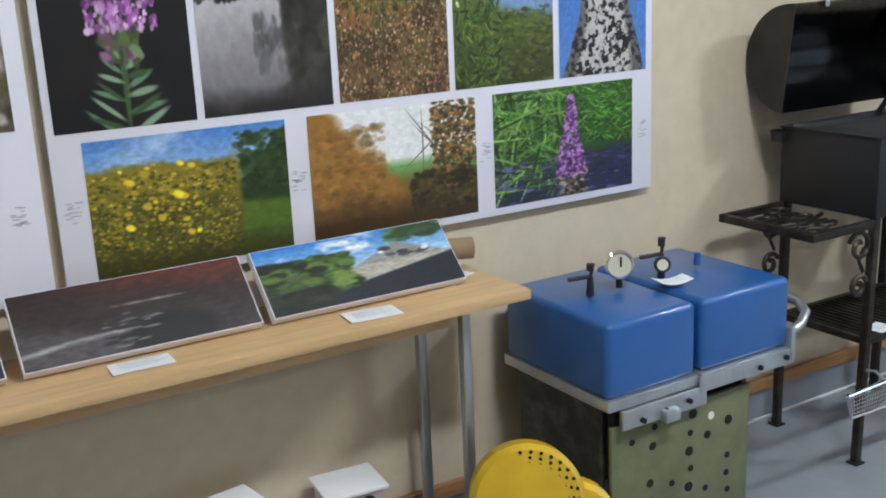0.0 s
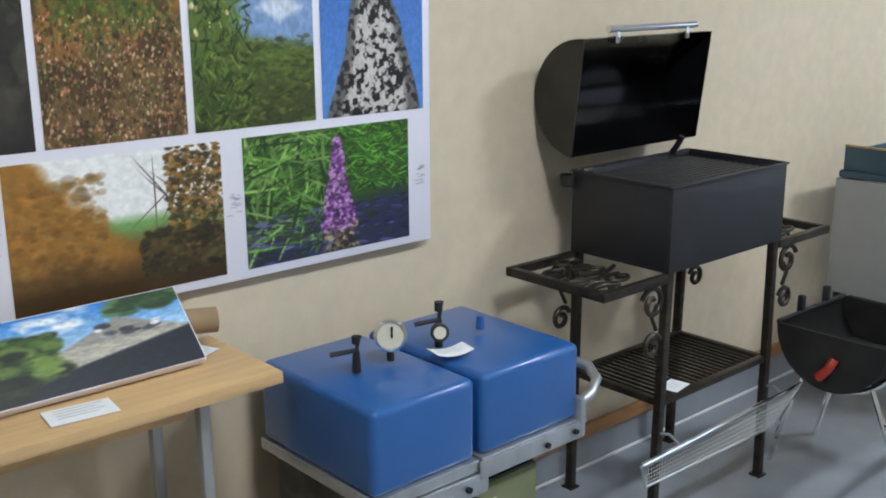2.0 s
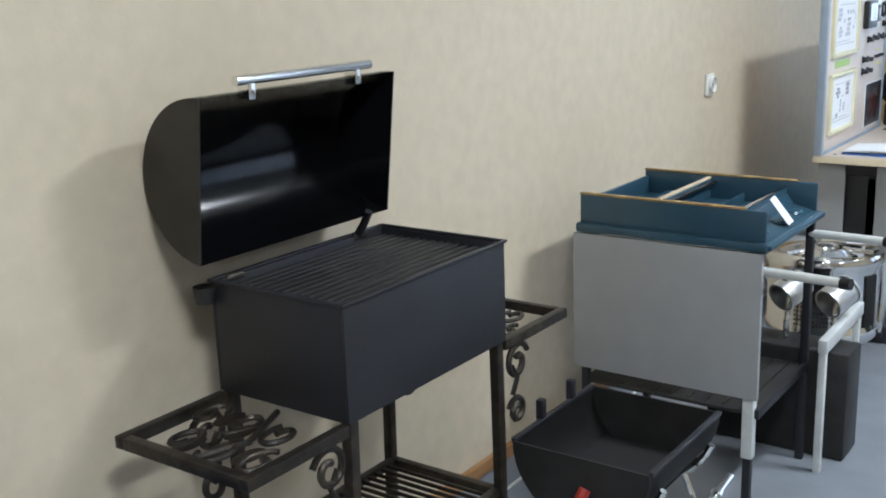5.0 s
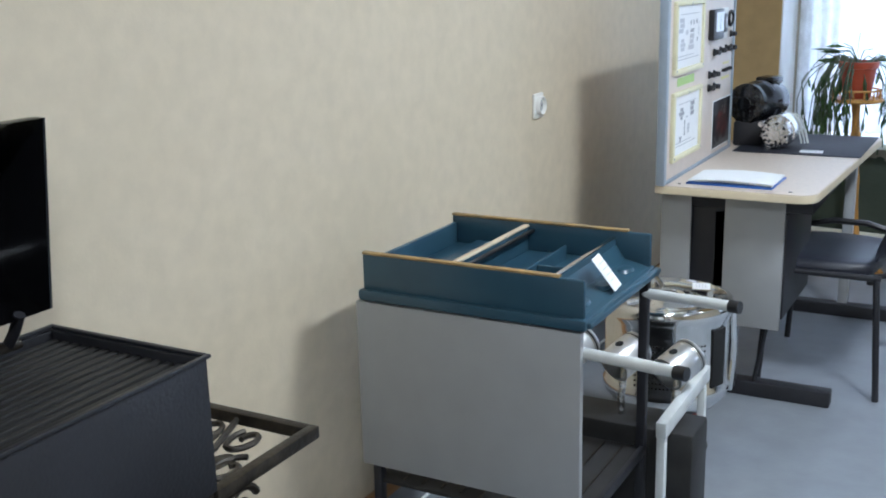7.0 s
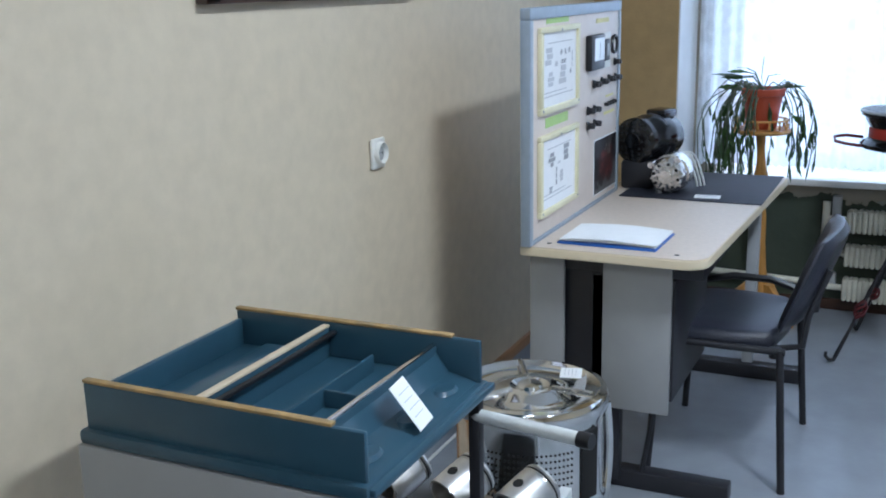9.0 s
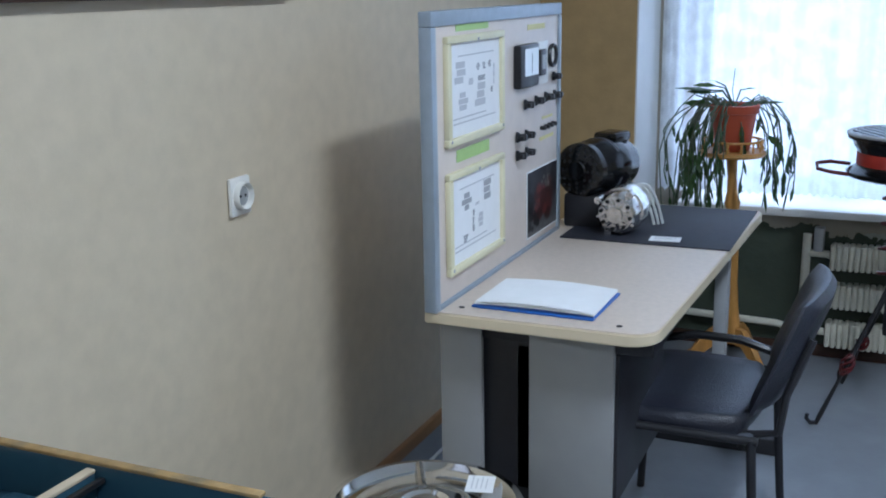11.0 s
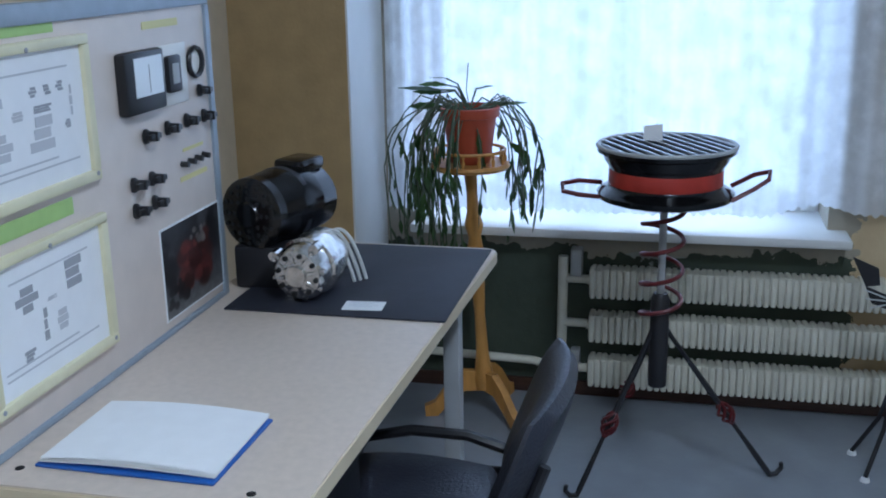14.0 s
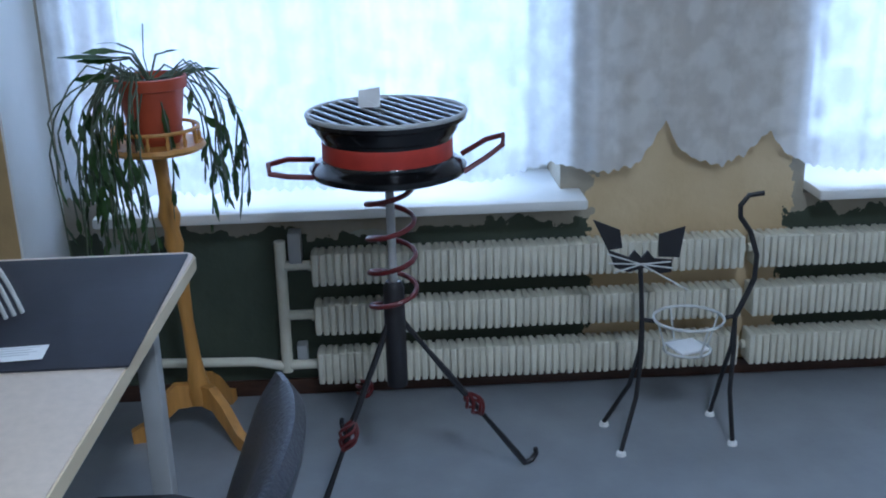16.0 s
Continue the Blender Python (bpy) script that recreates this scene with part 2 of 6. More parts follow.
def lace_material():
    """White tulle: thin threads that let much light through, with woven flowers that let through less."""
    m = bpy.data.materials.new("lace_tulle")
    m.use_nodes = True
    t = m.node_tree
    t.nodes.remove(t.nodes["Principled BSDF"])
    out = t.nodes["Material Output"]
    geo = t.nodes.new("ShaderNodeNewGeometry")
    v = t.nodes.new("ShaderNodeTexVoronoi")
    v.inputs["Scale"].default_value = 9
    t.links.new(geo.outputs["Position"], v.inputs["Vector"])
    n = t.nodes.new("ShaderNodeTexNoise")
    n.inputs["Scale"].default_value, n.inputs["Detail"].default_value = 17, 5
    t.links.new(geo.outputs["Position"], n.inputs["Vector"])
    a = t.nodes.new("ShaderNodeMapRange")
    a.inputs["From Min"].default_value, a.inputs["From Max"].default_value = 0.10, 0.42
    a.inputs["To Min"].default_value, a.inputs["To Max"].default_value = 0.22, 0.0
    t.links.new(v.outputs["Distance"], a.inputs["Value"])
    c = t.nodes.new("ShaderNodeMapRange")
    c.inputs["From Min"].default_value, c.inputs["From Max"].default_value = 0.4, 0.65
    c.inputs["To Min"].default_value, c.inputs["To Max"].default_value = 0.80, 0.96
    t.links.new(n.outputs["Fac"], c.inputs["Value"])
    s = t.nodes.new("ShaderNodeMath")
    s.operation = "ADD"
    t.links.new(a.outputs[0], s.inputs[0])
    t.links.new(c.outputs[0], s.inputs[1])
    clear = t.nodes.new("ShaderNodeBsdfTransparent")
    dif = t.nodes.new("ShaderNodeBsdfDiffuse")
    dif.inputs[0].default_value = (0.90, 0.91, 0.93, 1)
    tr = t.nodes.new("ShaderNodeBsdfTranslucent")
    tr.inputs[0].default_value = (0.80, 0.82, 0.86, 1)
    cloth = t.nodes.new("ShaderNodeMixShader")
    cloth.inputs[0].default_value = 0.42
    t.links.new(dif.outputs[0], cloth.inputs[1])
    t.links.new(tr.outputs[0], cloth.inputs[2])
    whole = t.nodes.new("ShaderNodeMixShader")
    t.links.new(s.outputs[0], whole.inputs[0])
    t.links.new(clear.outputs[0], whole.inputs[1])
    t.links.new(cloth.outputs[0], whole.inputs[2])
    t.links.new(whole.outputs[0], out.inputs["Surface"])
    return m


def glass_material():
    m = bpy.data.materials.new("window_glass")
    m.use_nodes = True
    b = m.node_tree.nodes["Principled BSDF"]
    b.inputs["Transmission Weight"].default_value, b.inputs["Roughness"].default_value = 1.0, 0.0
    b.inputs["IOR"].default_value = 1.02
    return m


def photo_material():
    m = bpy.data.materials.new("photo_print")
    m.use_nodes = True
    t = m.node_tree
    b = t.nodes["Principled BSDF"]
    b.inputs["Roughness"].default_value = 0.4
    a = t.nodes.new("ShaderNodeAttribute")
    a.attribute_name = "print"
    t.links.new(a.outputs["Color"], b.inputs["Base Color"])
    return m


M["patched"] = lower_wall_material()
M["lace"] = lace_material()
M["glass"] = glass_material()
M["photo"] = photo_material()


# ---- builders ----
def origin(ob):
    p = Vector(ob.location)
    while ob.parent:
        ob = ob.parent
        p += Vector(ob.location)
    return p


def thing(name, loc, label, category, group="", kind=""):
    ob = new(name)
    ob.location = loc
    ob.empty_display_size = 0.05
    return tagged(ob, label, category, group, kind)


def finish(bm, name, mat, smooth=True):
    bmesh.ops.recalc_face_normals(bm, faces=bm.faces)
    me = bpy.data.meshes.new(name)
    bm.to_mesh(me)
    bm.free()
    me.materials.append(M[mat])
    if smooth:
        me.shade_smooth()
        me.set_sharp_from_angle(angle=radians(38))
    return me


def part(name, bm, mat, parent, label="", smooth=True):
    """One mesh, built in world places, under a thing or under a part."""
    o = origin(parent)
    bmesh.ops.translate(bm, verts=bm.verts, vec=-o)
    ob = new(name, finish(bm, name, mat, smooth))
    ob.parent = parent
    return tagged(ob, label)


def solo(name, bm, mat, label="", category="", group="", kind="", smooth=True):
    return tagged(new(name, finish(bm, name, mat, smooth)), label, category, group, kind)


def box(x0, x1, y0, y1, z0, z1, bevel=0.0, bm=None, seg=2, turn=0.0, lean=None):
    bm = bm or bmesh.new()
    r = bmesh.ops.create_cube(bm, size=1)
    vs = r["verts"]
    bmesh.ops.scale(bm, verts=vs, vec=(abs(x1 - x0), abs(y1 - y0), abs(z1 - z0)))
    if bevel:
        es = {e for v in vs for e in v.link_edges}
        made = bmesh.ops.bevel(bm, geom=list(es), offset=bevel, segments=seg, affect="EDGES", profile=0.5)
        vs = list({v for f in made["faces"] for v in f.verts} | {v for v in vs if v.is_valid})
    m = Matrix.Translation(((x0 + x1) / 2, (y0 + y1) / 2, (z0 + z1) / 2))
    if turn:
        m = m @ Matrix.Rotation(radians(turn), 4, "Z")
    if lean:
        m = m @ Matrix.Rotation(radians(lean), 4, "X")
    bmesh.ops.transform(bm, matrix=m, verts=vs)
    return bm


def rod(p0, p1, r0, r1=None, seg=12, bm=None, caps=True):
    bm = bm or bmesh.new()
    p0, p1 = Vector(p0), Vector(p1)
    d = p1 - p0
    m = Matrix.Translation((p0 + p1) / 2) @ d.to_track_quat("Z", "Y").to_matrix().to_4x4()
    bmesh.ops.create_cone(bm, cap_ends=caps, segments=seg, radius1=r0, radius2=r0 if r1 is None else r1, depth=d.length, matrix=m)
    return bm


def tube(points, r, seg=8, bm=None, closed=False):
    """A round bar along a line of points."""
    bm = bm or bmesh.new()
    pts = [Vector(p) for p in points]
    n = len(pts)
    rings, side = [], None
    for i, p in enumerate(pts):
        a = pts[(i - 1) % n] if (i or closed) else p
        c = pts[(i + 1) % n] if (i < n - 1 or closed) else p
        d = (c - a).normalized()
        if side is None:
            side = d.orthogonal().normalized()
        side = (side - d * side.dot(d)).normalized()
        up = d.cross(side)
        rr = r(i / max(1, n - 1)) if callable(r) else r
        rings.append([bm.verts.new(p + rr * (math.cos(k * math.tau / seg) * side + math.sin(k * math.tau / seg) * up)) for k in range(seg)])
    for i in range(n if closed else n - 1):
        a, c = rings[i], rings[(i + 1) % n]
        for k in range(seg):
            bm.faces.new((a[k], a[(k + 1) % seg], c[(k + 1) % seg], c[k]))
    if not closed:
        bm.faces.new(rings[0])
        bm.faces.new(rings[-1][::-1])
    return bm


def lathe(profile, m=None, seg=32, bm=None):
    """A turned shape: pairs of radius and height, round z, then set by the pose m."""
    bm = bm or bmesh.new()
    m = m or Matrix()
    rings = []
    for r, h in profile:
        if r < 1e-5:
            rings.append([bm.verts.new(m @ Vector((0, 0, h)))])
        else:
            rings.append([bm.verts.new(m @ Vector((r * math.cos(k * math.tau / seg), r * math.sin(k * math.tau / seg), h))) for k in range(seg)])
    for a, c in zip(rings, rings[1:]):
        for k in range(seg):
            j = (k + 1) % seg
            if len(a) == 1 and len(c) == 1:
                continue
            if len(a) == 1:
                bm.faces.new((a[0], c[k], c[j]))
            elif len(c) == 1:
                bm.faces.new((a[k], a[j], c[0]))
            else:
                bm.faces.new((a[k], a[j], c[j], c[k]))
    return bm


def prism(outline, axis, a, c, bm=None):
    """An outline of pairs, pushed from a to c along an axis; pairs are (y, z) for x, (x, z) for y, (x, y) for z."""
    bm = bm or bmesh.new()
    put = {"x": lambda p, v: (v, *p), "y": lambda p, v: (p[0], v, p[1]), "z": lambda p, v: (*p, v)}[axis]
    lo = [bm.verts.new(put(p, a)) for p in outline]
    hi = [bm.verts.new(put(p, c)) for p in outline]
    bm.faces.new(lo)
    bm.faces.new(hi[::-1])
    n = len(outline)
    for i in range(n):
        bm.faces.new((lo[i], lo[(i + 1) % n], hi[(i + 1) % n], hi[i]))
    return bm


def arc(cx, cy, r, a0, a1, n):
    return [(cx + r * math.cos(radians(a0 + (a1 - a0) * i / n)), cy + r * math.sin(radians(a0 + (a1 - a0) * i / n))) for i in range(n + 1)]


def facing(at, way):
    """A pose at a place, its z axis along way."""
    return Matrix.Translation(at) @ Vector(way).to_track_quat("Z", "Y").to_matrix().to_4x4()


def card(name, at, w, d, turn, label, lift=0.0, tip=0.0):
    """A small printed card with a few unreadable lines, lying or leaning."""
    t = thing(name, at, label, "card", "paper cards")
    m = Matrix.Translation(at) @ Matrix.Rotation(radians(turn), 4, "Z") @ Matrix.Rotation(radians(tip), 4, "X")
    bm = bmesh.new()
    bmesh.ops.create_grid(bm, x_segments=4, y_segments=3, size=0.5)
    for v in bm.verts:
        v.co = Vector((v.co.x * w, v.co.y * d, 0.003 + lift * v.co.x * v.co.x * 4))
    bmesh.ops.transform(bm, matrix=m, verts=bm.verts)
    bmesh.ops.solidify(bm, geom=bm.faces, thickness=0.0012)
    part("sheet", bm, "paper", t)
    for i in range(4):
        bm = box(-w * 0.36, w * (0.36 - 0.12 * (i % 2)), -0.0008, 0.0008, 0.0052 + lift * 0.2, 0.0056 + lift * 0.2)
        bmesh.ops.translate(bm, verts=bm.verts, vec=(0, d * (0.28 - 0.17 * i), 0))
        bmesh.ops.transform(bm, matrix=m, verts=bm.verts)
        part("text_line", bm, "ink", t, smooth=False)
    return t


# ---- the room ----
def slab(name, x0, x1, y0, y1, z0, z1, mat, label, category):
    return solo(name, box(x0, x1, y0, y1, z0, z1), mat, label, category, kind="structure", smooth=False)


slab("floor", WEST_X, EAST_X + 0.34, SOUTH_Y, WALL_Y, -0.12, 0, "lino", "grey-blue worn linoleum floor with scuff marks", "floor")
slab("ceiling", WEST_X, EAST_X + 0.34, SOUTH_Y, WALL_Y, CEIL, CEIL + 0.15, "ceiling_paint", "plain white painted ceiling", "ceiling")
slab("wall_north", WEST_X - 0.2, EAST_X + 0.34, WALL_Y, WALL_Y + 0.25, -0.12, CEIL + 0.15, "wallpaper", "long wall with beige textured wallpaper", "wall")
slab("wall_west", WEST_X - 0.2, WEST_X, SOUTH_Y - 0.2, WALL_Y, -0.12, CEIL + 0.15, "wallpaper", "end wall with beige wallpaper", "wall")
slab("wall_south", WEST_X, EAST_X + 0.34, SOUTH_Y - 0.2, SOUTH_Y, -0.12, CEIL + 0.15, "wallpaper", "rear wall with beige wallpaper", "wall")
PIER_Y = 1.84
slab("wall_pier", PIER_X, EAST_X + 0.34, PIER_Y + 0.006, WALL_Y, 0, CEIL, "shaded_tan", "tan painted corner pier beside the window niche", "wall")
slab("trim_reveal", PIER_X + 0.002, EAST_X, PIER_Y, PIER_Y + 0.006, 0, CEIL, "white_paint", "white painted side of the window niche", "trim")

# skirting: a grey upturned strip, a pale line at its foot and a wooden lath on top
slab("baseboard", WEST_X, PIER_X, WALL_Y - 0.006, WALL_Y, 0.0, 0.098, "lino", "grey linoleum turned up the foot of the wall", "baseboard")
solo("trim_lath", box(WEST_X, PIER_X, WALL_Y - 0.018, WALL_Y, 0.098, 0.138, 0.004), "skirt_wood", "brown varnished wooden lath along the wall", "trim", kind="structure")
solo("trim_seam", box(WEST_X, PIER_X, WALL_Y - 0.016, WALL_Y - 0.0065, 0.0, 0.007, 0.002), "white_paint", "pale strip where floor meets wall", "trim", kind="structure")

# window wall with its openings
SILL_Z, HEAD_Z = 0.60, 2.55
bm = bmesh.new()
edges = [SOUTH_Y] + [v for w in sorted(WINDOWS) for v in w] + [PIER_Y]
for y0, y1 in zip(edges[0::2], edges[1::2]):
    box(EAST_X, EAST_X + 0.34, y0, y1, 0, CEIL, bm=bm)
for y0, y1 in WINDOWS:
    box(EAST_X, EAST_X + 0.34, y0, y1, 0, SILL_Z - 0.03, bm=bm)
    box(EAST_X, EAST_X + 0.34, y0, y1, HEAD_Z, CEIL, bm=bm)
solo("wall_east", bm, "patched", "window wall with peeling green paint and bare plaster", "wall", kind="structure", smooth=False)

# window_3 is added for its light, not a known opening.
for i, (y0, y1) in enumerate(WINDOWS):
    w = thing("window_%d" % (i + 1), (EAST_X + 0.25, (y0 + y1) / 2, SILL_Z), "white wooden window behind a lace curtain", "window", kind="structure")
    bm = bmesh.new()
    x0, x1 = EAST_X + 0.24, EAST_X + 0.30
    for a, c in ((y0, y0 + 0.055), (y1 - 0.055, y1), ((y0 + y1) / 2 - 0.04, (y0 + y1) / 2 + 0.04)):
        box(x0, x1, a, c, SILL_Z, HEAD_Z, 0.006, bm)
    for a, c in ((SILL_Z, SILL_Z + 0.07), (HEAD_Z - 0.06, HEAD_Z), (1.98, 2.04)):
        box(x0 + 0.004, x1 - 0.004, y0, y1, a, c, 0.006, bm)
    part("window_frame", bm, "white_paint", w)
    pane = part("pane", box(x0 + 0.025, x0 + 0.029, y0 + 0.04, y1 - 0.04, SILL_Z + 0.05, HEAD_Z - 0.04), "glass", w, smooth=False)
    pane.visible_shadow = False
    part("window_sill", box(EAST_X - 0.125, EAST_X + 0.25, y0 - 0.06, y1 + 0.0, SILL_Z - 0.020, SILL_Z + 0.010, 0.007), "white_paint", w)

# curtain with a scalloped hem
HEM = [(-4.1, 0.64), (-0.62, 0.64), (-0.42, 0.645), (-0.30, 0.66), (-0.22, 0.70), (-0.165, 0.772), (-0.10, 0.70), (-0.03, 0.672), (0.04, 0.690),
       (0.095, 0.73), (0.128, 0.805), (0.16, 0.76), (0.21, 0.69), (0.28, 0.668), (0.36, 0.675), (0.46, 0.70), (0.60, 0.655), (1.9, 0.645)]


def hem(y):
    for (a, h), (c, k) in zip(HEM, HEM[1:]):
        if a <= y <= c:
            s = (y - a) / (c - a)
            return h + (k - h) * s + 0.006 * abs(math.sin(y * 95)) + 0.004 * math.sin(y * 210)
    return 0.645


bm = bmesh.new()
cols, rows = 900, 26
grid = []
for i in range(cols + 1):
    y = SOUTH_Y + 0.05 + (PIER_Y - 0.02 - SOUTH_Y - 0.05) * i / cols
    gather = 0.42 if -0.55 < y < 0.5 else (1.1 if y > 1.62 else 0.55)
    x = EAST_X - 0.055 + gather * (0.017 * math.sin(y * 46 + 2 * math.sin(y * 5)) + 0.010 * math.sin(y * 97 + 1.3) + 0.012 * math.sin(y * 17))
    h = hem(y)
    col = []
    for j in range(rows + 1):
        s = (j / rows) ** 1.5
        z = h + (2.72 - h) * s
        col.append(bm.verts.new((x + 0.006 * math.sin(z * 3 + y * 9), y, z)))
    grid.append(col)
for a, c in zip(grid, grid[1:]):
    for j in range(rows):
        bm.faces.new((a[j], c[j], c[j + 1], a[j + 1]))
curtain = thing("lace_curtain", (EAST_X - 0.06, 0, 2.74), "white lace tulle curtain with a scalloped hem over the windows", "curtain")
part("cloth", bm, "lace", curtain)
part("curtain_rail", box(EAST_X - 0.09, EAST_X, SOUTH_Y + 0.02, PIER_Y - 0.01, 2.715, 2.745, 0.004), "white_paint", curtain)

# ceiling lights: out of view, all but the first added for even light
first_light = None
for x, y, _ in LAMPS:
    if first_light is None:
        first_light = thing("ceiling_light", (x, y, CEIL), "white fluorescent ceiling light fitting, out of view", "ceiling light", "ceiling lights")
        part("housing", box(x - 0.62, x + 0.62, y - 0.14, y + 0.14, CEIL - 0.07, CEIL - 0.001, 0.008), "white_paint", first_light)
    else:
        copy_thing(first_light, Matrix.Translation((x, y, CEIL)))

# outside: pale ground and a far pale building
slab("ground", 7.55, 400, -200, 200, -1.3, -1.2, "pale_ground", "pale snowy ground outside", "ground")
house = thing("apartment_building", (40, 0, -1.2), "far pale apartment building behind the curtain", "building")
part("wall", box(40, 50, -30, 30, -1.2, 14), "facade", house, smooth=False)
for k in range(40):
    yy, zz = -24 + 6 * (k % 9), 1.0 + 3 * (k // 9)
    part("window", box(39.9, 40.1, yy, yy + 2.2, zz, zz + 1.5), "frame_grey", house, smooth=False)


# ---- photo prints ----
def to_linear(c):
    c = np.clip(np.asarray(c, float), 0, 1)
    return np.where(c <= 0.04045, c / 12.92, ((c + 0.055) / 1.055) ** 2.4)


class Paint:
    """A small picture painted on a grid: u to the right, v up, sRGB colours."""

    def __init__(self, w, h, seed):
        self.w, self.h, self.rng = w, h, np.random.RandomState(seed)
        self.u, self.v = np.meshgrid(np.linspace(0, 1, w), np.linspace(0, 1, h))
        self.img = np.zeros((h, w, 3))

    def noise(self, fu, fv=None, octaves=4):
        fv = fv or fu
        total, amp, norm = np.zeros((self.h, self.w)), 1.0, 0.0
        for _ in range(octaves):
            a = self.rng.rand(int(fv) + 3, int(fu) + 3)
            x, y = self.u * fu, self.v * fv
            i, j = x.astype(int), y.astype(int)
            s, t = x - i, y - j
            s, t = s * s * (3 - 2 * s), t * t * (3 - 2 * t)
            total += amp * ((a[j, i] * (1 - s) + a[j, i + 1] * s) * (1 - t) + (a[j + 1, i] * (1 - s) + a[j + 1, i + 1] * s) * t)
            norm += amp
            amp, fu, fv = amp * 0.55, fu * 2, fv * 2
        return total / norm

    def fill(self, colour, mask=1.0):
        mask = np.clip(np.broadcast_to(mask, self.u.shape), 0, 1)[..., None]
        self.img = self.img * (1 - mask) + np.asarray(colour) * mask
        return self

    def ramp(self, low, high, f):
        f = np.clip(f, 0, 1)[..., None]
        self.img = np.asarray(low) * (1 - f) + np.asarray(high) * f
        return self

    def grain(self, amount, f=40):
        self.img = self.img * (1 + amount * (self.noise(f, f, 3)[..., None] - 0.5) * 2)
        return self

    def dab(self, u, v, ru, rv, colour, angle=0.0, alpha=1.0):
        c, s = math.cos(angle), math.sin(angle)
        reach = 1.25 * max(ru, rv)
        i0, i1 = max(0, int((u - reach) * self.w)), min(self.w, int((u + reach) * self.w) + 2)
        j0, j1 = max(0, int((v - reach) * self.h)), min(self.h, int((v + reach) * self.h) + 2)
        if i0 >= i1 or j0 >= j1:
            return self
        du, dv = self.u[j0:j1, i0:i1] - u, self.v[j0:j1, i0:i1] - v
        d = ((du * c + dv * s) / ru) ** 2 + ((-du * s + dv * c) / rv) ** 2
        mask = (np.clip(1.5 - d, 0, 1) * alpha)[..., None]
        self.img[j0:j1, i0:i1] = self.img[j0:j1, i0:i1] * (1 - mask) + np.asarray(colour) * mask
        return self

    def scatter(self, n, us, vs, size, colours, stretch=1.0, spin=math.pi, alpha=0.9):
        for _ in range(n):
            r = self.rng
            k = colours[r.randint(len(colours))]
            z = size * (0.5 + r.rand())
            self.dab(us[0] + (us[1] - us[0]) * r.rand(), vs[0] + (vs[1] - vs[0]) * r.rand(), z, z * stretch, np.asarray(k) * (0.75 + 0.5 * r.rand()), (r.rand() - 0.5) * spin, alpha)
        return self

    def soft(self, edge, at, width=0.03):
        return np.clip((edge - at) / width + 0.5, 0, 1)


def pink_flower(p):
    p.fill((0.055, 0.05, 0.06))
    p.fill((0.12, 0.09, 0.10), p.soft(p.noise(4), 0.6, 0.2) * 0.5)
    p.dab(0.52, 0.25, 0.022, 0.30, (0.27, 0.36, 0.18))
    for k in range(18):
        sg = 1 if k % 2 else -1
        ln = 0.20 - 0.008 * k
        p.dab(0.52 + sg * ln * 0.8, 0.02 + 0.022 * k - 0.2 * ln * (k % 3) / 2, ln * 0.72, 0.013 + 0.005 * (k % 2), [(0.42, 0.56, 0.42), (0.55, 0.66, 0.52), (0.24, 0.34, 0.2)][k % 3], sg * (0.5 - 0.12 * (k % 4)))
    p.scatter(60, (0.40, 0.64), (0.30, 0.50), 0.020, [(0.42, 0.50, 0.34), (0.52, 0.34, 0.48), (0.3, 0.36, 0.2)], 2.2)
    p.scatter(650, (0.30, 0.78), (0.44, 0.98), 0.018, [(0.72, 0.46, 0.74), (0.82, 0.60, 0.82), (0.58, 0.32, 0.62), (0.40, 0.2, 0.42), (0.88, 0.72, 0.88)], 0.7)


def dark_lake(p):
    p.ramp((0.42, 0.40, 0.41), (0.82, 0.80, 0.81), p.v * 1.6 + 0.2 * (p.noise(3) - 0.5) - 0.3 * np.clip(p.u - 0.4, 0, 1))
    p.fill((0.24, 0.23, 0.20), p.soft(p.u + 0.22 * p.noise(6) - 0.05 * p.v, 0.80, 0.16))
    p.scatter(60, (0.42, 0.62), (0.22, 0.45), 0.020, [(0.34, 0.33, 0.33), (0.44, 0.42, 0.43)], 1.8, 0.6, alpha=0.6)
    p.scatter(300, (0.0, 0.36), (0.55, 0.80), 0.024, [(0.17, 0.16, 0.13), (0.28, 0.26, 0.21), (0.10, 0.10, 0.08)], 0.6)
    p.scatter(260, (0.42, 1.0), (0.56, 0.68), 0.022, [(0.20, 0.22, 0.15), (0.30, 0.31, 0.22), (0.12, 0.13, 0.09)], 0.55)
    p.scatter(120, (0.66, 1.0), (0.05, 0.55), 0.035, [(0.20, 0.19, 0.17), (0.28, 0.27, 0.23), (0.14, 0.13, 0.11)], 1.6, alpha=0.5)
    p.fill((0.16, 0.15, 0.15), p.soft(0.03 + 0.10 * p.noise(5), p.v, 0.12))
    p.grain(0.08, 24)


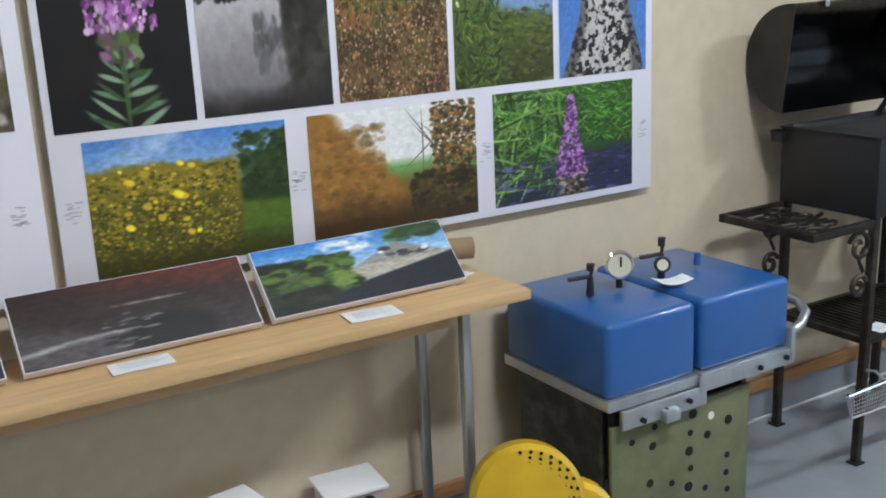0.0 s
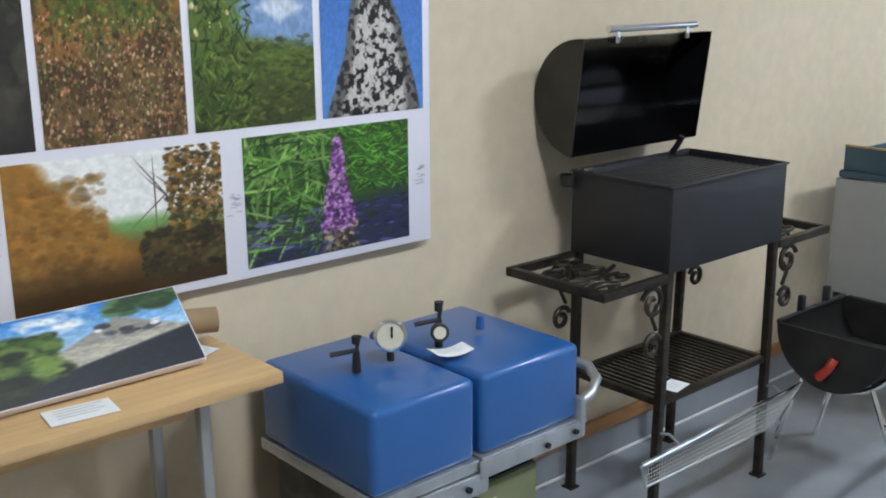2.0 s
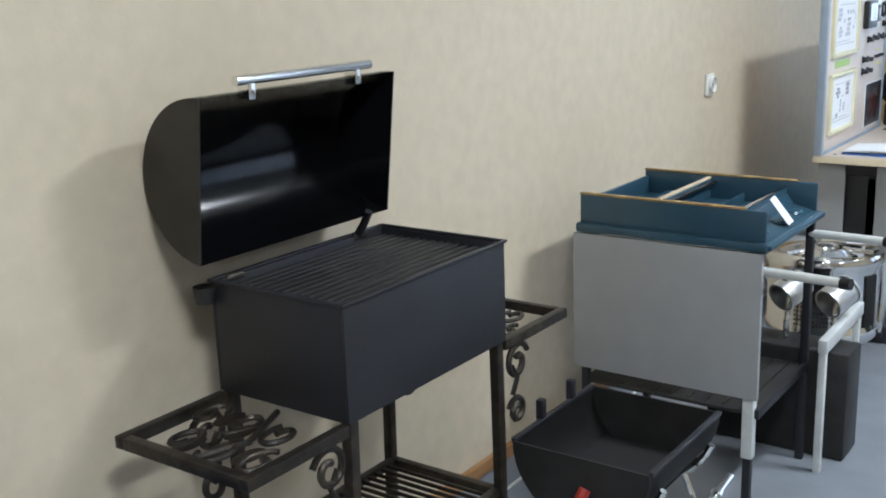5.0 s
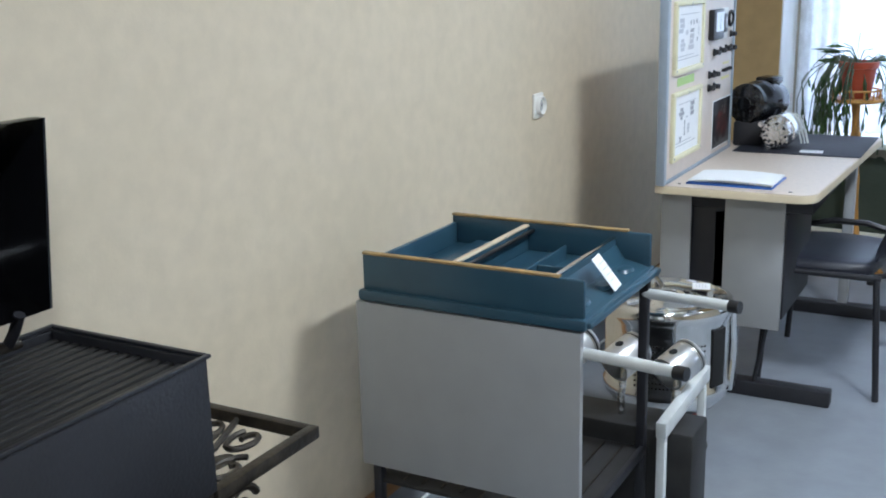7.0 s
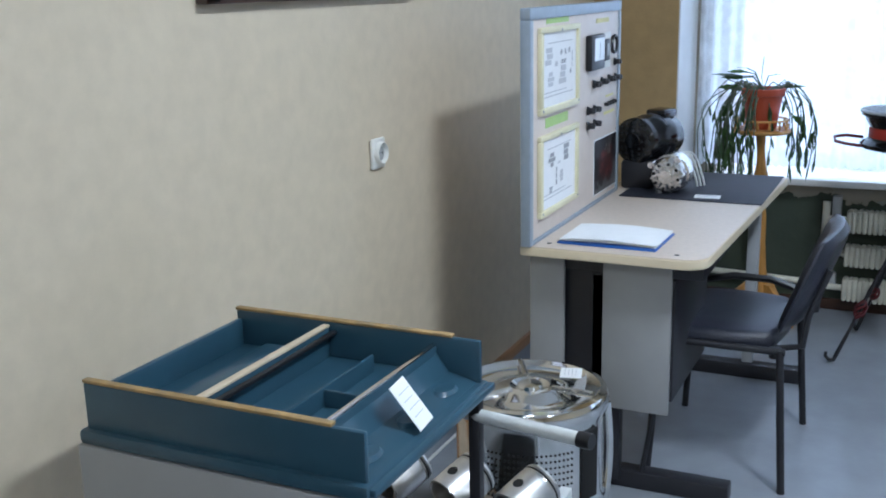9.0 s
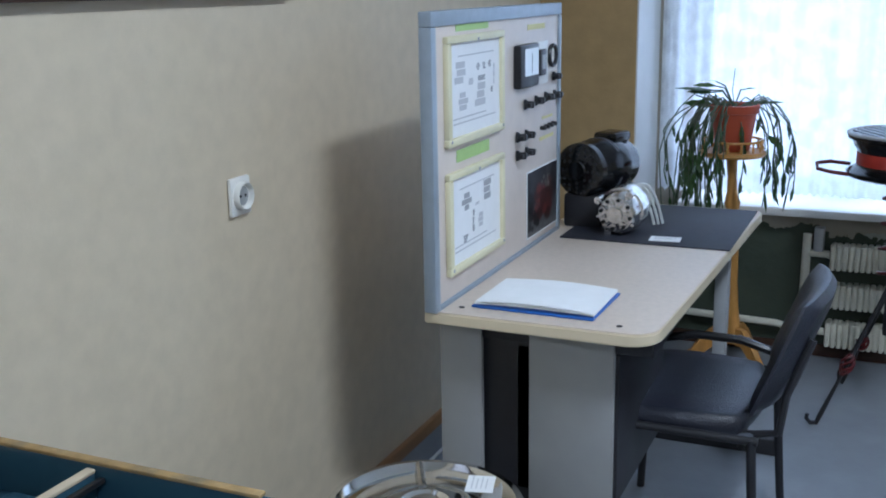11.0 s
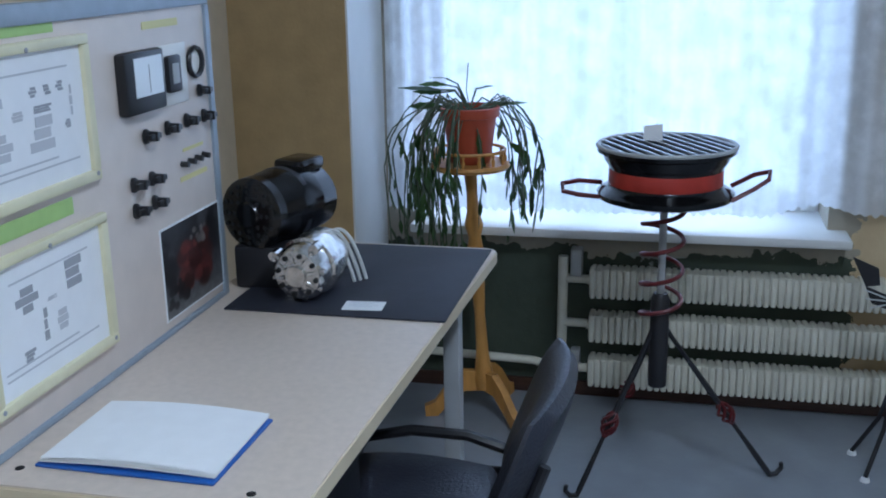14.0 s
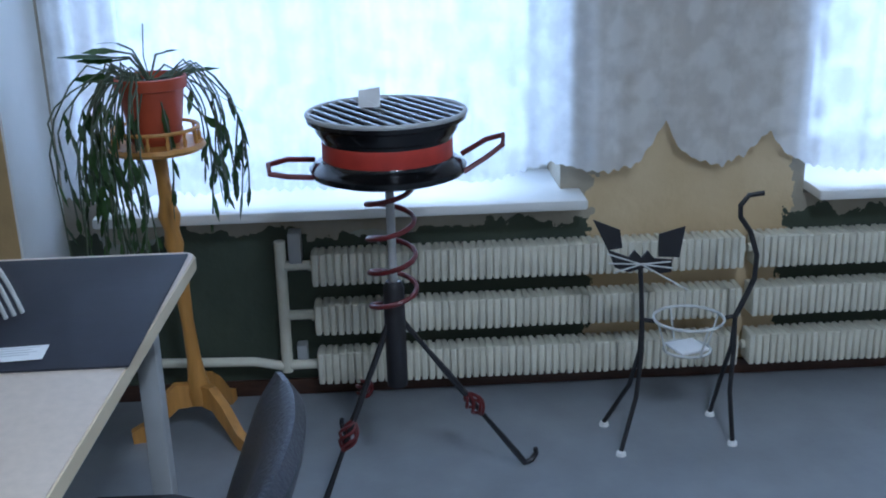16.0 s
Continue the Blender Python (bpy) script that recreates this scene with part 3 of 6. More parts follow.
def autumn_ground(p):
    p.ramp((0.44, 0.34, 0.22), (0.38, 0.38, 0.19), p.v * 1.3 + 0.5 * (p.noise(6) - 0.5))
    p.fill((0.62, 0.38, 0.20), p.soft(p.noise(5), 0.56, 0.12) * p.soft(p.v, 0.36, 0.2) * 0.8)
    p.fill((0.28, 0.36, 0.12), p.soft(p.noise(4), 0.52, 0.12) * p.soft(p.v, 0.48, 0.12))
    p.fill((0.24, 0.18, 0.12), p.soft(p.noise(7), 0.62, 0.08) * 0.7)
    p.scatter(1500, (0, 1), (0, 0.55), 0.009, [(0.78, 0.66, 0.54), (0.62, 0.44, 0.30), (0.28, 0.20, 0.12), (0.42, 0.44, 0.20), (0.72, 0.50, 0.36), (0.20, 0.16, 0.10)], 0.6, alpha=0.85)
    p.scatter(600, (0, 1), (0.45, 1), 0.014, [(0.34, 0.42, 0.15), (0.56, 0.36, 0.17), (0.22, 0.20, 0.10), (0.46, 0.48, 0.22)], 0.6, alpha=0.75)
    p.grain(0.2, 50)


def green_pond(p):
    p.ramp((0.22, 0.25, 0.11), (0.36, 0.44, 0.18), p.v * 2.2 + 0.6 * (p.noise(5) - 0.5))
    p.fill((0.52, 0.63, 0.80), p.soft(0.26 - abs(p.v - 0.60 + 0.1 * p.u) * 1.3 + 0.1 * p.noise(6), 0.14, 0.08) * p.soft(p.u, 0.36, 0.15))
    p.fill((0.90, 0.92, 0.95), p.soft(0.20 - 0.6 * abs(p.u - 0.72) - 1.5 * abs(p.v - 0.56) + 0.08 * p.noise(8), 0.13, 0.06) * 0.8)
    p.fill((0.12, 0.16, 0.07), p.soft(p.v + 0.18 * (p.noise(9) - 0.5), 0.76, 0.05))
    p.scatter(420, (0.15, 1), (0.0, 0.42), 0.028, [(0.38, 0.44, 0.17), (0.24, 0.28, 0.12), (0.46, 0.48, 0.22), (0.16, 0.19, 0.09)], 0.3, 0.6, alpha=0.5)
    p.scatter(520, (0, 0.46), (0.0, 0.95), 0.030, [(0.30, 0.40, 0.14), (0.42, 0.50, 0.20), (0.12, 0.16, 0.07), (0.20, 0.28, 0.10)], 0.2, 2.6, alpha=0.85)
    p.scatter(30, (0.0, 0.3), (0.45, 0.85), 0.011, [(0.84, 0.78, 0.62)])
    p.grain(0.15, 40)


def birch(p):
    p.ramp((0.38, 0.56, 0.84), (0.25, 0.42, 0.74), p.v)
    p.scatter(260, (0.0, 1.0), (0.66, 1.0), 0.024, [(0.17, 0.21, 0.17), (0.24, 0.32, 0.22), (0.12, 0.14, 0.10), (0.34, 0.44, 0.26)], 0.5, alpha=0.85)
    wide = 0.42 - 0.44 * p.v + 0.30 * np.clip(p.v - 0.62, 0, 1) + 0.06 * p.noise(10)
    mid = 0.5 + 0.03 * np.sin(p.v * 6)
    trunk = p.soft(wide, abs(p.u - mid), 0.03)
    p.fill((0.24, 0.23, 0.21), trunk)
    n = p.noise(26, 40, 3)
    p.fill((0.80, 0.78, 0.76), trunk * p.soft(n, 0.47 + 0.30 * np.clip(p.v - 0.35, 0, 1), 0.10) * p.soft(0.62, p.v, 0.2))
    p.fill((0.09, 0.08, 0.08), trunk * p.soft(0.42 + 0.25 * np.clip(p.v - 0.4, 0, 1), n, 0.06))
    p.fill((0.18, 0.17, 0.16), trunk * p.soft(abs(p.u - mid), wide * 0.72, 0.05) * 0.6)
    p.grain(0.12, 50)


def yellow_bush(p):
    p.ramp((0.76, 0.85, 0.94), (0.33, 0.53, 0.82), (p.v - 0.55) * 2.2)
    p.fill((0.95, 0.96, 0.98), p.soft(p.noise(3), 0.60, 0.25) * (p.v > 0.5) * 0.5)
    hill = p.soft(0.34 + 1.5 * np.clip(p.u - 0.60, 0, 1) + 0.05 * p.noise(14), p.v, 0.04) * p.soft(p.u, 0.66, 0.03)
    p.fill((0.14, 0.22, 0.08), hill)
    p.scatter(200, (0.74, 1.0), (0.5, 0.95), 0.020, [(0.16, 0.24, 0.09), (0.10, 0.16, 0.06), (0.22, 0.30, 0.11)], alpha=0.6)
    p.fill((0.32, 0.42, 0.11), p.soft(0.50 - 0.1 * p.u, p.v, 0.05) * p.soft(p.u, 0.66, 0.04))
    bush = p.soft(0.72 + 0.12 * p.noise(7), p.v, 0.05) * p.soft(0.74, p.u, 0.03)
    p.fill((0.34, 0.33, 0.08), bush)
    p.fill((0.62, 0.54, 0.14), bush * p.soft(p.v + 0.5 * (p.noise(9) - 0.5), 0.52, 0.2) * 0.8)
    p.scatter(1600, (0.0, 0.72), (0.05, 0.74), 0.009, [(0.62, 0.53, 0.12), (0.74, 0.64, 0.17), (0.32, 0.33, 0.09), (0.20, 0.22, 0.06), (0.50, 0.46, 0.12), (0.40, 0.40, 0.11)], alpha=0.8)
    p.scatter(24, (0.1, 0.55), (0.25, 0.80), 0.018, [(0.95, 0.82, 0.16)], 1.3)
    p.fill((0.20, 0.20, 0.07), p.soft(0.10 + 0.1 * p.noise(6), p.v, 0.15) * 0.7)
    p.grain(0.15, 44)


def autumn_trees(p):
    p.fill((0.95, 0.95, 0.94))
    p.fill((0.47, 0.64, 0.36), p.soft(0.54, p.v, 0.08))
    p.fill((0.44, 0.33, 0.16), p.soft(0.34 + 0.12 * p.noise(5), p.v, 0.12))
    tree = p.soft(1.05 - p.u * 1.55 + 0.22 * p.noise(8), p.v, 0.14)
    p.fill((0.62, 0.44, 0.18), tree)
    p.scatter(420, (0.0, 0.42), (0.15, 0.88), 0.022, [(0.68, 0.47, 0.2), (0.50, 0.35, 0.14), (0.60, 0.49, 0.26), (0.42, 0.3, 0.12)], alpha=0.35)
    p.fill((0.20, 0.15, 0.08), p.soft(0.14 + 0.16 * p.noise(5), p.v, 0.25) * 0.85)
    for k in range(14):
        p.dab(0.66 + 0.024 * k, 0.68 + 0.05 * math.sin(k * 1.7), 0.004, 0.24, (0.36, 0.30, 0.24), 0.7 * math.sin(k * 2.4))
    p.scatter(700, (0.72, 1.0), (0.25, 1.0), 0.013, [(0.50, 0.38, 0.18), (0.28, 0.24, 0.13), (0.60, 0.44, 0.2), (0.20, 0.18, 0.11)], alpha=0.85)
    p.scatter(260, (0.58, 1.0), (0.10, 0.42), 0.020, [(0.22, 0.20, 0.10), (0.32, 0.28, 0.15), (0.16, 0.14, 0.08)], alpha=0.7)
    p.grain(0.08, 40)


def loosestrife(p):
    p.ramp((0.17, 0.18, 0.30), (0.20, 0.34, 0.11), (p.v - 0.40) * 5 + p.noise(6))
    p.scatter(520, (0.36, 1), (0.46, 1), 0.034, [(0.33, 0.55, 0.14), (0.46, 0.68, 0.24), (0.10, 0.18, 0.05), (0.22, 0.40, 0.1)], 0.14, 2.6)
    p.scatter(260, (0, 0.46), (0.10, 1.0), 0.11, [(0.42, 0.58, 0.25), (0.56, 0.68, 0.36), (0.12, 0.22, 0.08), (0.28, 0.44, 0.16)], 0.07, 0.5 + math.pi)
    p.scatter(200, (0, 1), (0, 0.38), 0.030, [(0.24, 0.25, 0.44), (0.12, 0.13, 0.20), (0.36, 0.36, 0.54), (0.18, 0.22, 0.14)], 0.3, 0.6)
    p.dab(0.55, 0.12, 0.04, 0.13, (0.50, 0.45, 0.38))
    p.scatter(160, (0.44, 0.66), (0.0, 0.24), 0.014, [(0.66, 0.61, 0.50), (0.18, 0.14, 0.14), (0.42, 0.36, 0.30)])
    for k in range(520):
        v = 0.18 + 0.74 * p.rng.rand()
        wd = 0.11 * (1.0 - (v - 0.18) / 0.85)
        p.dab(0.54 + wd * (p.rng.rand() - 0.5) * 2, v, 0.011, 0.013, [(0.64, 0.40, 0.72), (0.42, 0.22, 0.50), (0.78, 0.58, 0.82), (0.30, 0.16, 0.34)][k % 4])
    p.grain(0.15, 46)


def stony(p):
    p.ramp((0.30, 0.27, 0.22), (0.66, 0.64, 0.58), p.v + 0.25 * p.noise(6))
    p.scatter(160, (0, 1), (0, 0.8), 0.04, [(0.5, 0.5, 0.46), (0.72, 0.7, 0.66), (0.3, 0.28, 0.22), (0.42, 0.38, 0.25)], 0.6)
    p.grain(0.3, 40)


def night_field(p):
    p.ramp((0.20, 0.17, 0.17), (0.17, 0.11, 0.09), p.v)
    p.fill((0.36, 0.15, 0.09), p.soft(p.v + 0.3 * p.u, 1.0, 0.35) * p.soft(p.u, 0.3, 0.3))
    p.fill((0.33, 0.31, 0.32), p.soft(0.55 - 0.9 * p.u, p.v, 0.3) * 0.8)
    p.fill((0.55, 0.54, 0.54), p.soft(0.03, abs(p.v - 0.22 - 0.25 * p.u + 0.1 * p.noise(4)), 0.04) * p.soft(0.5, p.u, 0.1))
    p.fill((0.62, 0.58, 0.56), p.soft(0.014, abs(p.v - 0.62), 0.02) * p.soft(0.16, abs(p.u - 0.55), 0.04) * p.noise(16))
    p.fill((0.07, 0.06, 0.06), p.soft(0.20, np.hypot(p.u - 0.62, (p.v - 0.12) * 0.7), 0.08))
    p.scatter(40, (0.35, 0.6), (0.05, 0.5), 0.03, [(0.4, 0.38, 0.38), (0.12, 0.1, 0.1)], 0.4, 0.5)
    p.grain(0.3, 26)


def village_road(p):
    p.ramp((0.66, 0.80, 0.92), (0.22, 0.48, 0.80), (p.v - 0.55) * 2.2)
    p.fill((0.95, 0.96, 0.97), p.soft(p.noise(5), 0.60, 0.15) * (p.v > 0.55) * p.soft(0.6, p.u, 0.1))
    p.fill((0.58, 0.57, 0.54), p.soft(0.78 - 1.1 * abs(p.u - 0.72), p.v, 0.03) * p.soft(p.u, 0.45, 0.02))
    p.fill((0.70, 0.68, 0.62), p.soft(0.50, p.v, 0.04))
    p.fill((0.12, 0.14, 0.18), p.soft(0.06 + 0.42 * p.u, p.v, 0.03))
    p.scatter(200, (0, 0.44), (0.2, 0.75), 0.04, [(0.18, 0.27, 0.1), (0.3, 0.4, 0.15), (0.10, 0.14, 0.08), (0.38, 0.46, 0.2)])
    p.scatter(60, (0.02, 0.3), (0.02, 0.28), 0.05, [(0.08, 0.1, 0.07), (0.16, 0.18, 0.12)])
    p.scatter(50, (0.7, 1.0), (0.80, 1.0), 0.04, [(0.2, 0.3, 0.18), (0.3, 0.4, 0.25)])
    p.scatter(14, (0.55, 0.9), (0.55, 0.72), 0.025, [(0.25, 0.25, 0.28), (0.8, 0.8, 0.8)])
    p.grain(0.18, 40)


def red_machine(p):
    p.ramp((0.42, 0.42, 0.42), (0.16, 0.16, 0.18), p.v * 1.6)
    p.scatter(30, (0, 1), (0.5, 1), 0.12, [(0.1, 0.1, 0.11), (0.2, 0.2, 0.21)])
    p.scatter(40, (0.28, 0.75), (0.22, 0.75), 0.075, [(0.38, 0.17, 0.15), (0.30, 0.13, 0.12), (0.20, 0.10, 0.09)])
    p.scatter(12, (0.45, 0.75), (0.68, 0.85), 0.03, [(0.42, 0.40, 0.38)])
    p.scatter(14, (0.05, 0.35), (0.1, 0.4), 0.05, [(0.08, 0.08, 0.09)])
    p.grain(0.2, 20)


def photo(name, paint, seed, a, bvec, cvec, parent, n=190, label=""):
    """A printed picture: corner a, its width and height as vectors."""
    a, bvec, cvec = Vector(a), Vector(bvec), Vector(cvec)
    w = n
    h = max(20, round(n * cvec.length / bvec.length))
    if h > 260:
        w, h = round(w * 260 / h), 260
    p = Paint(w, h, seed)
    paint(p)
    rgb = to_linear(p.img * 0.97 + 0.01)
    pts = (np.array(a) + p.u[..., None] * np.array(bvec) + p.v[..., None] * np.array(cvec)).reshape(-1, 3) - np.array(origin(parent))
    idx = np.arange(w * h).reshape(h, w)
    quads = np.stack([idx[:-1, :-1], idx[:-1, 1:], idx[1:, 1:], idx[1:, :-1]], -1).reshape(-1, 4)
    me = bpy.data.meshes.new(name)
    me.from_pydata(pts.tolist(), [], quads.tolist())
    at = me.color_attributes.new("print", "FLOAT_COLOR", "POINT")
    at.data.foreach_set("color", np.concatenate([rgb.reshape(-1, 3), np.ones((w * h, 1))], 1).astype(np.float32).ravel())
    me.materials.append(M["photo"])
    ob = new(name, me)
    ob.parent = parent
    return tagged(ob, label)


def squiggle(x, z, y, parent, seed):
    """A small pale sketched mark on a print's margin."""
    r = random.Random(seed)
    bm = bmesh.new()
    for k in range(16):
        cx, cz = x + r.uniform(-0.013, 0.013), z + r.uniform(-0.022, 0.022)
        box(cx - r.uniform(0.003, 0.008), cx + r.uniform(0.003, 0.008), y - 0.0004, y, cz - 0.0011, cz + 0.0011, bm=bm)
    tagged(part("sketch_mark", bm, "ink", parent, smooth=False), kind="stuff")


PY = 2.190
large = thing("photo_banner", (1.0, PY, 0.805), "white exhibition banner with rows of nature photographs", "photo banner", "photo banners")
part("sheet", box(0.243, 1.757, PY, PY + 0.008, 0.805, 1.62, 0.002), "print_white", large)
F = PY - 0.0012
for k, (fn, x0, x1, lab) in enumerate([(pink_flower, 0.258, 0.537, "photo of a pink willowherb on black"), (dark_lake, 0.553, 0.841, "photo of a dark lake"),
                                       (autumn_ground, 0.857, 1.137, "photo of autumn undergrowth"), (green_pond, 1.153, 1.437, "photo of a green pond"),
                                       (birch, 1.455, 1.735, "photo of a birch trunk against blue sky")]):
    photo("photograph", fn, 11 + k, (x0, F, 1.119), (x1 - x0, 0, 0), (0, 0, 0.42), large, 190, lab)
for k, (fn, x0, x1, lab) in enumerate([(yellow_bush, 0.304, 0.723, "photo of a yellow flowering bush"), (autumn_trees, 0.774, 1.204, "photo of autumn trees in mist"),
                                       (loosestrife, 1.254, 1.689, "photo of a purple flower among reeds")]):
    photo("photograph", fn, 31 + k, (x0, F, 0.824), (x1 - x0, 0, 0), (0, 0, 0.275), large, 230, lab)
for k, x in enumerate((0.275, 0.748, 1.228, 1.722)):
    squiggle(x, 0.965, F, large, k)
side = thing("photo_banner", (-0.4, PY, 0.805), "white exhibition banner with landscape photographs", "photo banner", "photo banners")
part("sheet", box(-1.1, 0.222, PY, PY + 0.008, 0.805, 1.62, 0.002), "print_white", side)
for k, x0 in enumerate((-0.74, -0.43, -0.105)):
    photo("photograph", stony, 51 + k, (x0, F, 1.135), (0.295, 0, 0), (0, 0, 0.38), side, 120, "photo of a stony landscape")
    photo("photograph", stony, 61 + k, (x0 - 0.06, F, 0.83), (0.26, 0, 0), (0, 0, 0.26), side, 120, "photo of a brown landscape")
squiggle(0.18, 0.98, F, side, 9)

# dark picture frame above the socket
pf = thing("picture_frame", (4.52, WALL_Y, 1.44), "dark brown picture frame hanging on the wall", "picture frame")
bm = bmesh.new()
for a, c, e, f in ((4.05, 5.0, 1.44, 1.49), (4.05, 5.0, 2.05, 2.10), (4.05, 4.10, 1.44, 2.10), (4.95, 5.0, 1.44, 2.10)):
    box(a, c, WALL_Y - 0.03, WALL_Y - 0.001, e, f, 0.004, bm)
part("frame", bm, "brown_frame", pf)
part("picture", box(4.09, 4.96, WALL_Y - 0.014, WALL_Y - 0.004, 1.48, 2.06), "print_white", pf, smooth=False)

# wall socket
so = thing("wall_socket", (4.785, WALL_Y, 1.02), "white wall socket with a round recess", "socket")
part("plate", box(4.748, 4.822, WALL_Y - 0.012, WALL_Y, 0.984, 1.068, 0.006), "outlet", so)
part("rim", lathe([(0.031, 0), (0.031, 0.012), (0.028, 0.016), (0.026, 0.012), (0.025, 0.004), (0, 0.004)], facing((4.785, WALL_Y - 0.010, 1.027), (0, -1, 0))), "outlet", so)
bm = lathe([(0.0205, 0), (0.0205, 0.0012), (0, 0.0012)], facing((4.785, WALL_Y - 0.0145, 1.027), (0, -1, 0)), 20)
part("recess", bm, "steel_grey", so)
for dx in (-0.009, 0.009):
    part("pin_hole", rod((4.785 + dx, WALL_Y - 0.0155, 1.027), (4.785 + dx, WALL_Y - 0.0165, 1.027), 0.0032, seg=8), "hole", so)

# ---- display table ----
table = thing("display_table", (0.0, 2.05, 0), "light wooden folding table with aluminium legs against the wall", "table")
part("tabletop", box(-1.2, 1.15, 1.908, 2.180, 0.684, 0.708, 0.003), "table_wood", table)
part("apron", box(-1.1, 0.99, 1.99, 2.008, 0.632, 0.680, 0.002), "table_wood", table)
for x, y in ((1.018, 1.98), (1.0, 2.145), (-1.1, 1.98), (-1.1, 2.145)):
    part("leg", box(x - 0.011, x + 0.011, y - 0.011, y + 0.011, 0, 0.681, 0.003), "alu", table)
part("crossbar", box(-1.1, 1.0, 2.14, 2.15, 0.12, 0.14, 0.002), "alu", table)


def canvas(x0, x1, fn, seed, label):
    """A photograph on a block, leaning back against the wall."""
    foot, head = Vector((0, 2.035, 0.712)), Vector((0, 2.150, 0.826))
    up = head - foot
    nrm = Vector((0, up.z, -up.y)).normalized() * -1
    t = thing("canvas_print", (x0, 2.05, 0.708), label, "canvas print", "canvas prints")
    bm = bmesh.new()
    vs = [Vector((x, 0, 0)) + foot + up * s - nrm * d for d in (0.0, -0.020) for s in (0, 1) for x in (x0, x1)]
    b = [bm.verts.new(v) for v in vs]
    for q in ((0, 1, 3, 2), (4, 6, 7, 5), (0, 4, 5, 1), (2, 3, 7, 6), (0, 2, 6, 4), (1, 5, 7, 3)):
        bm.faces.new([b[i] for i in q])
    part("block", bm, "print_white", t, "white edge", False)
    face = foot + nrm * -0.0008 if nrm.y > 0 else foot + nrm * 0.021
    photo("photograph", fn, seed, face + Vector((x0 + 0.002, 0, 0)) + up * 0.01, (x1 - x0 - 0.004, 0, 0), up * 0.98, t, 220, label)
    return t


canvas(-0.42, 0.088, village_road, 71, "village photograph on a white block leaning on the wall")
canvas(0.118, 0.572, night_field, 72, "dark reddish photograph on a white block leaning on the wall")
canvas(0.597, 1.055, village_road, 73, "sunny village road photograph on a white block leaning on the wall")
card("paper_card", (0.315, 1.985, 0.708), 0.115, 0.058, -2, "small white caption card on the table edge")
card("paper_card", (0.79, 1.972, 0.708), 0.115, 0.068, -6, "small white caption card on the table edge")
card("paper_card", (1.085, 2.10, 0.708), 0.055, 0.05, 20, "small white note on the table corner")
tb = thing("cardboard_tube", (1.09, 2.1, 0.708), "brown cardboard tube lying on the table", "tube")
part("wall", lathe([(0.022, 0), (0.025, 0), (0.025, 0.16), (0.022, 0.16), (0.022, 0)], facing((0.97, 2.145, 0.775), (0.95, -0.28, -0.05)), 24), "cardboard", tb)

bx = thing("shoe_box", (0.77, 2.12, 0), "small pink box with a white lid under the table", "box")
part("body", box(0.71, 0.84, 2.06, 2.17, 0.0, 0.268, 0.003, turn=-6), "pink_box", bx)
part("lid", box(0.70, 0.85, 2.05, 2.18, 0.268, 0.278, 0.003, turn=-6), "paper", bx)
part("handle_hole", rod((0.795, 2.060, 0.240), (0.795, 2.045, 0.240), 0.018, seg=16), "hole", bx)
bx2 = thing("white_box", (0.50, 2.12, 0), "small white box under the table", "box")
part("body", box(0.44, 0.56, 2.07, 2.17, 0, 0.315, 0.004, turn=8), "paper", bx2)


# ---- blue vacuum unit ----
unit = thing("milking_vacuum_unit", (1.5, 1.96, 0), "machine with two blue enamel covers on an olive perforated base", "machine")
for x0, x1, lab in ((1.242, 1.505, "glossy blue cover"), (1.522, 1.815, "glossy blue cover")):
    bm = box(x0, x1, 1.764, 2.145, 0.464, 0.640, 0.016, seg=4)
    for v in bm.verts:
        if v.co.z > 0.6:
            s = (v.co.y - 1.764) / 0.381
            v.co.z += 0.012 * math.sin(math.pi * s) * math.sin(math.pi * (v.co.x - x0) / (x1 - x0))
    part("cover", bm, "blue", unit, lab)
    part("cover_flange", box(x0 - 0.004, x1 + 0.004, 1.757, 2.15, 0.440, 0.466, 0.003), "alu", unit)
part("bracket", box(1.275, 1.53, 1.772, 1.788, 0.405, 0.452, 0.004), "alu", unit)
part("bracket", box(1.505, 1.815, 1.770, 1.777, 0.438, 0.478, 0.003), "alu", unit)
part("bracket", box(1.806, 1.822, 1.768, 1.85, 0.440, 0.53, 0.003), "alu", unit)
for x, z in ((1.40, 0.425), (1.47, 0.43), (1.70, 0.455), (1.79, 0.46), (1.33, 0.42)):
    part("bolt", rod((x, 1.775, z), (x, 1.763, z), 0.007, seg=6), "hole", unit)
part("clamp", box(1.385, 1.43, 1.752, 1.775, 0.40, 0.43, 0.005), "alu", unit)
base = part("base_front", box(1.266, 1.70, 1.80, 1.812, 0.05, 0.405, 0.002), "green_plate", unit, "olive perforated plate")
r = random.Random(5)
for i in range(6):
    for j in range(7):
        if r.random() < 0.62:
            x, z = 1.325 + 0.06 * i + r.uniform(-0.008, 0.008), 0.08 + 0.046 * j + (0.02 if i % 2 else 0)
            if z < 0.39:
                bm = rod((x, 1.8005, z), (x, 1.798, z), r.choice((0.008, 0.010, 0.012)), seg=12)
                part("vent_hole", bm, r.choice(("hole", "hole", "hole", "dial")), base)
part("side_panel", box(1.260, 1.272, 1.81, 2.12, 0.05, 0.455, 0.002), "camo", unit, "dark mottled side panel")
part("side_panel", box(1.69, 1.70, 1.81, 2.12, 0.05, 0.43, 0.002), "camo", unit)
part("back_panel", box(1.285, 1.70, 2.11, 2.12, 0.05, 0.45), "camo", unit, smooth=False)
for x in (1.285, 1.695):
    for y in (1.80, 2.115):
        part("leg", box(x - 0.008, x + 0.008, y - 0.008, y + 0.008, 0, 0.440, 0.002), "lid_side", unit)
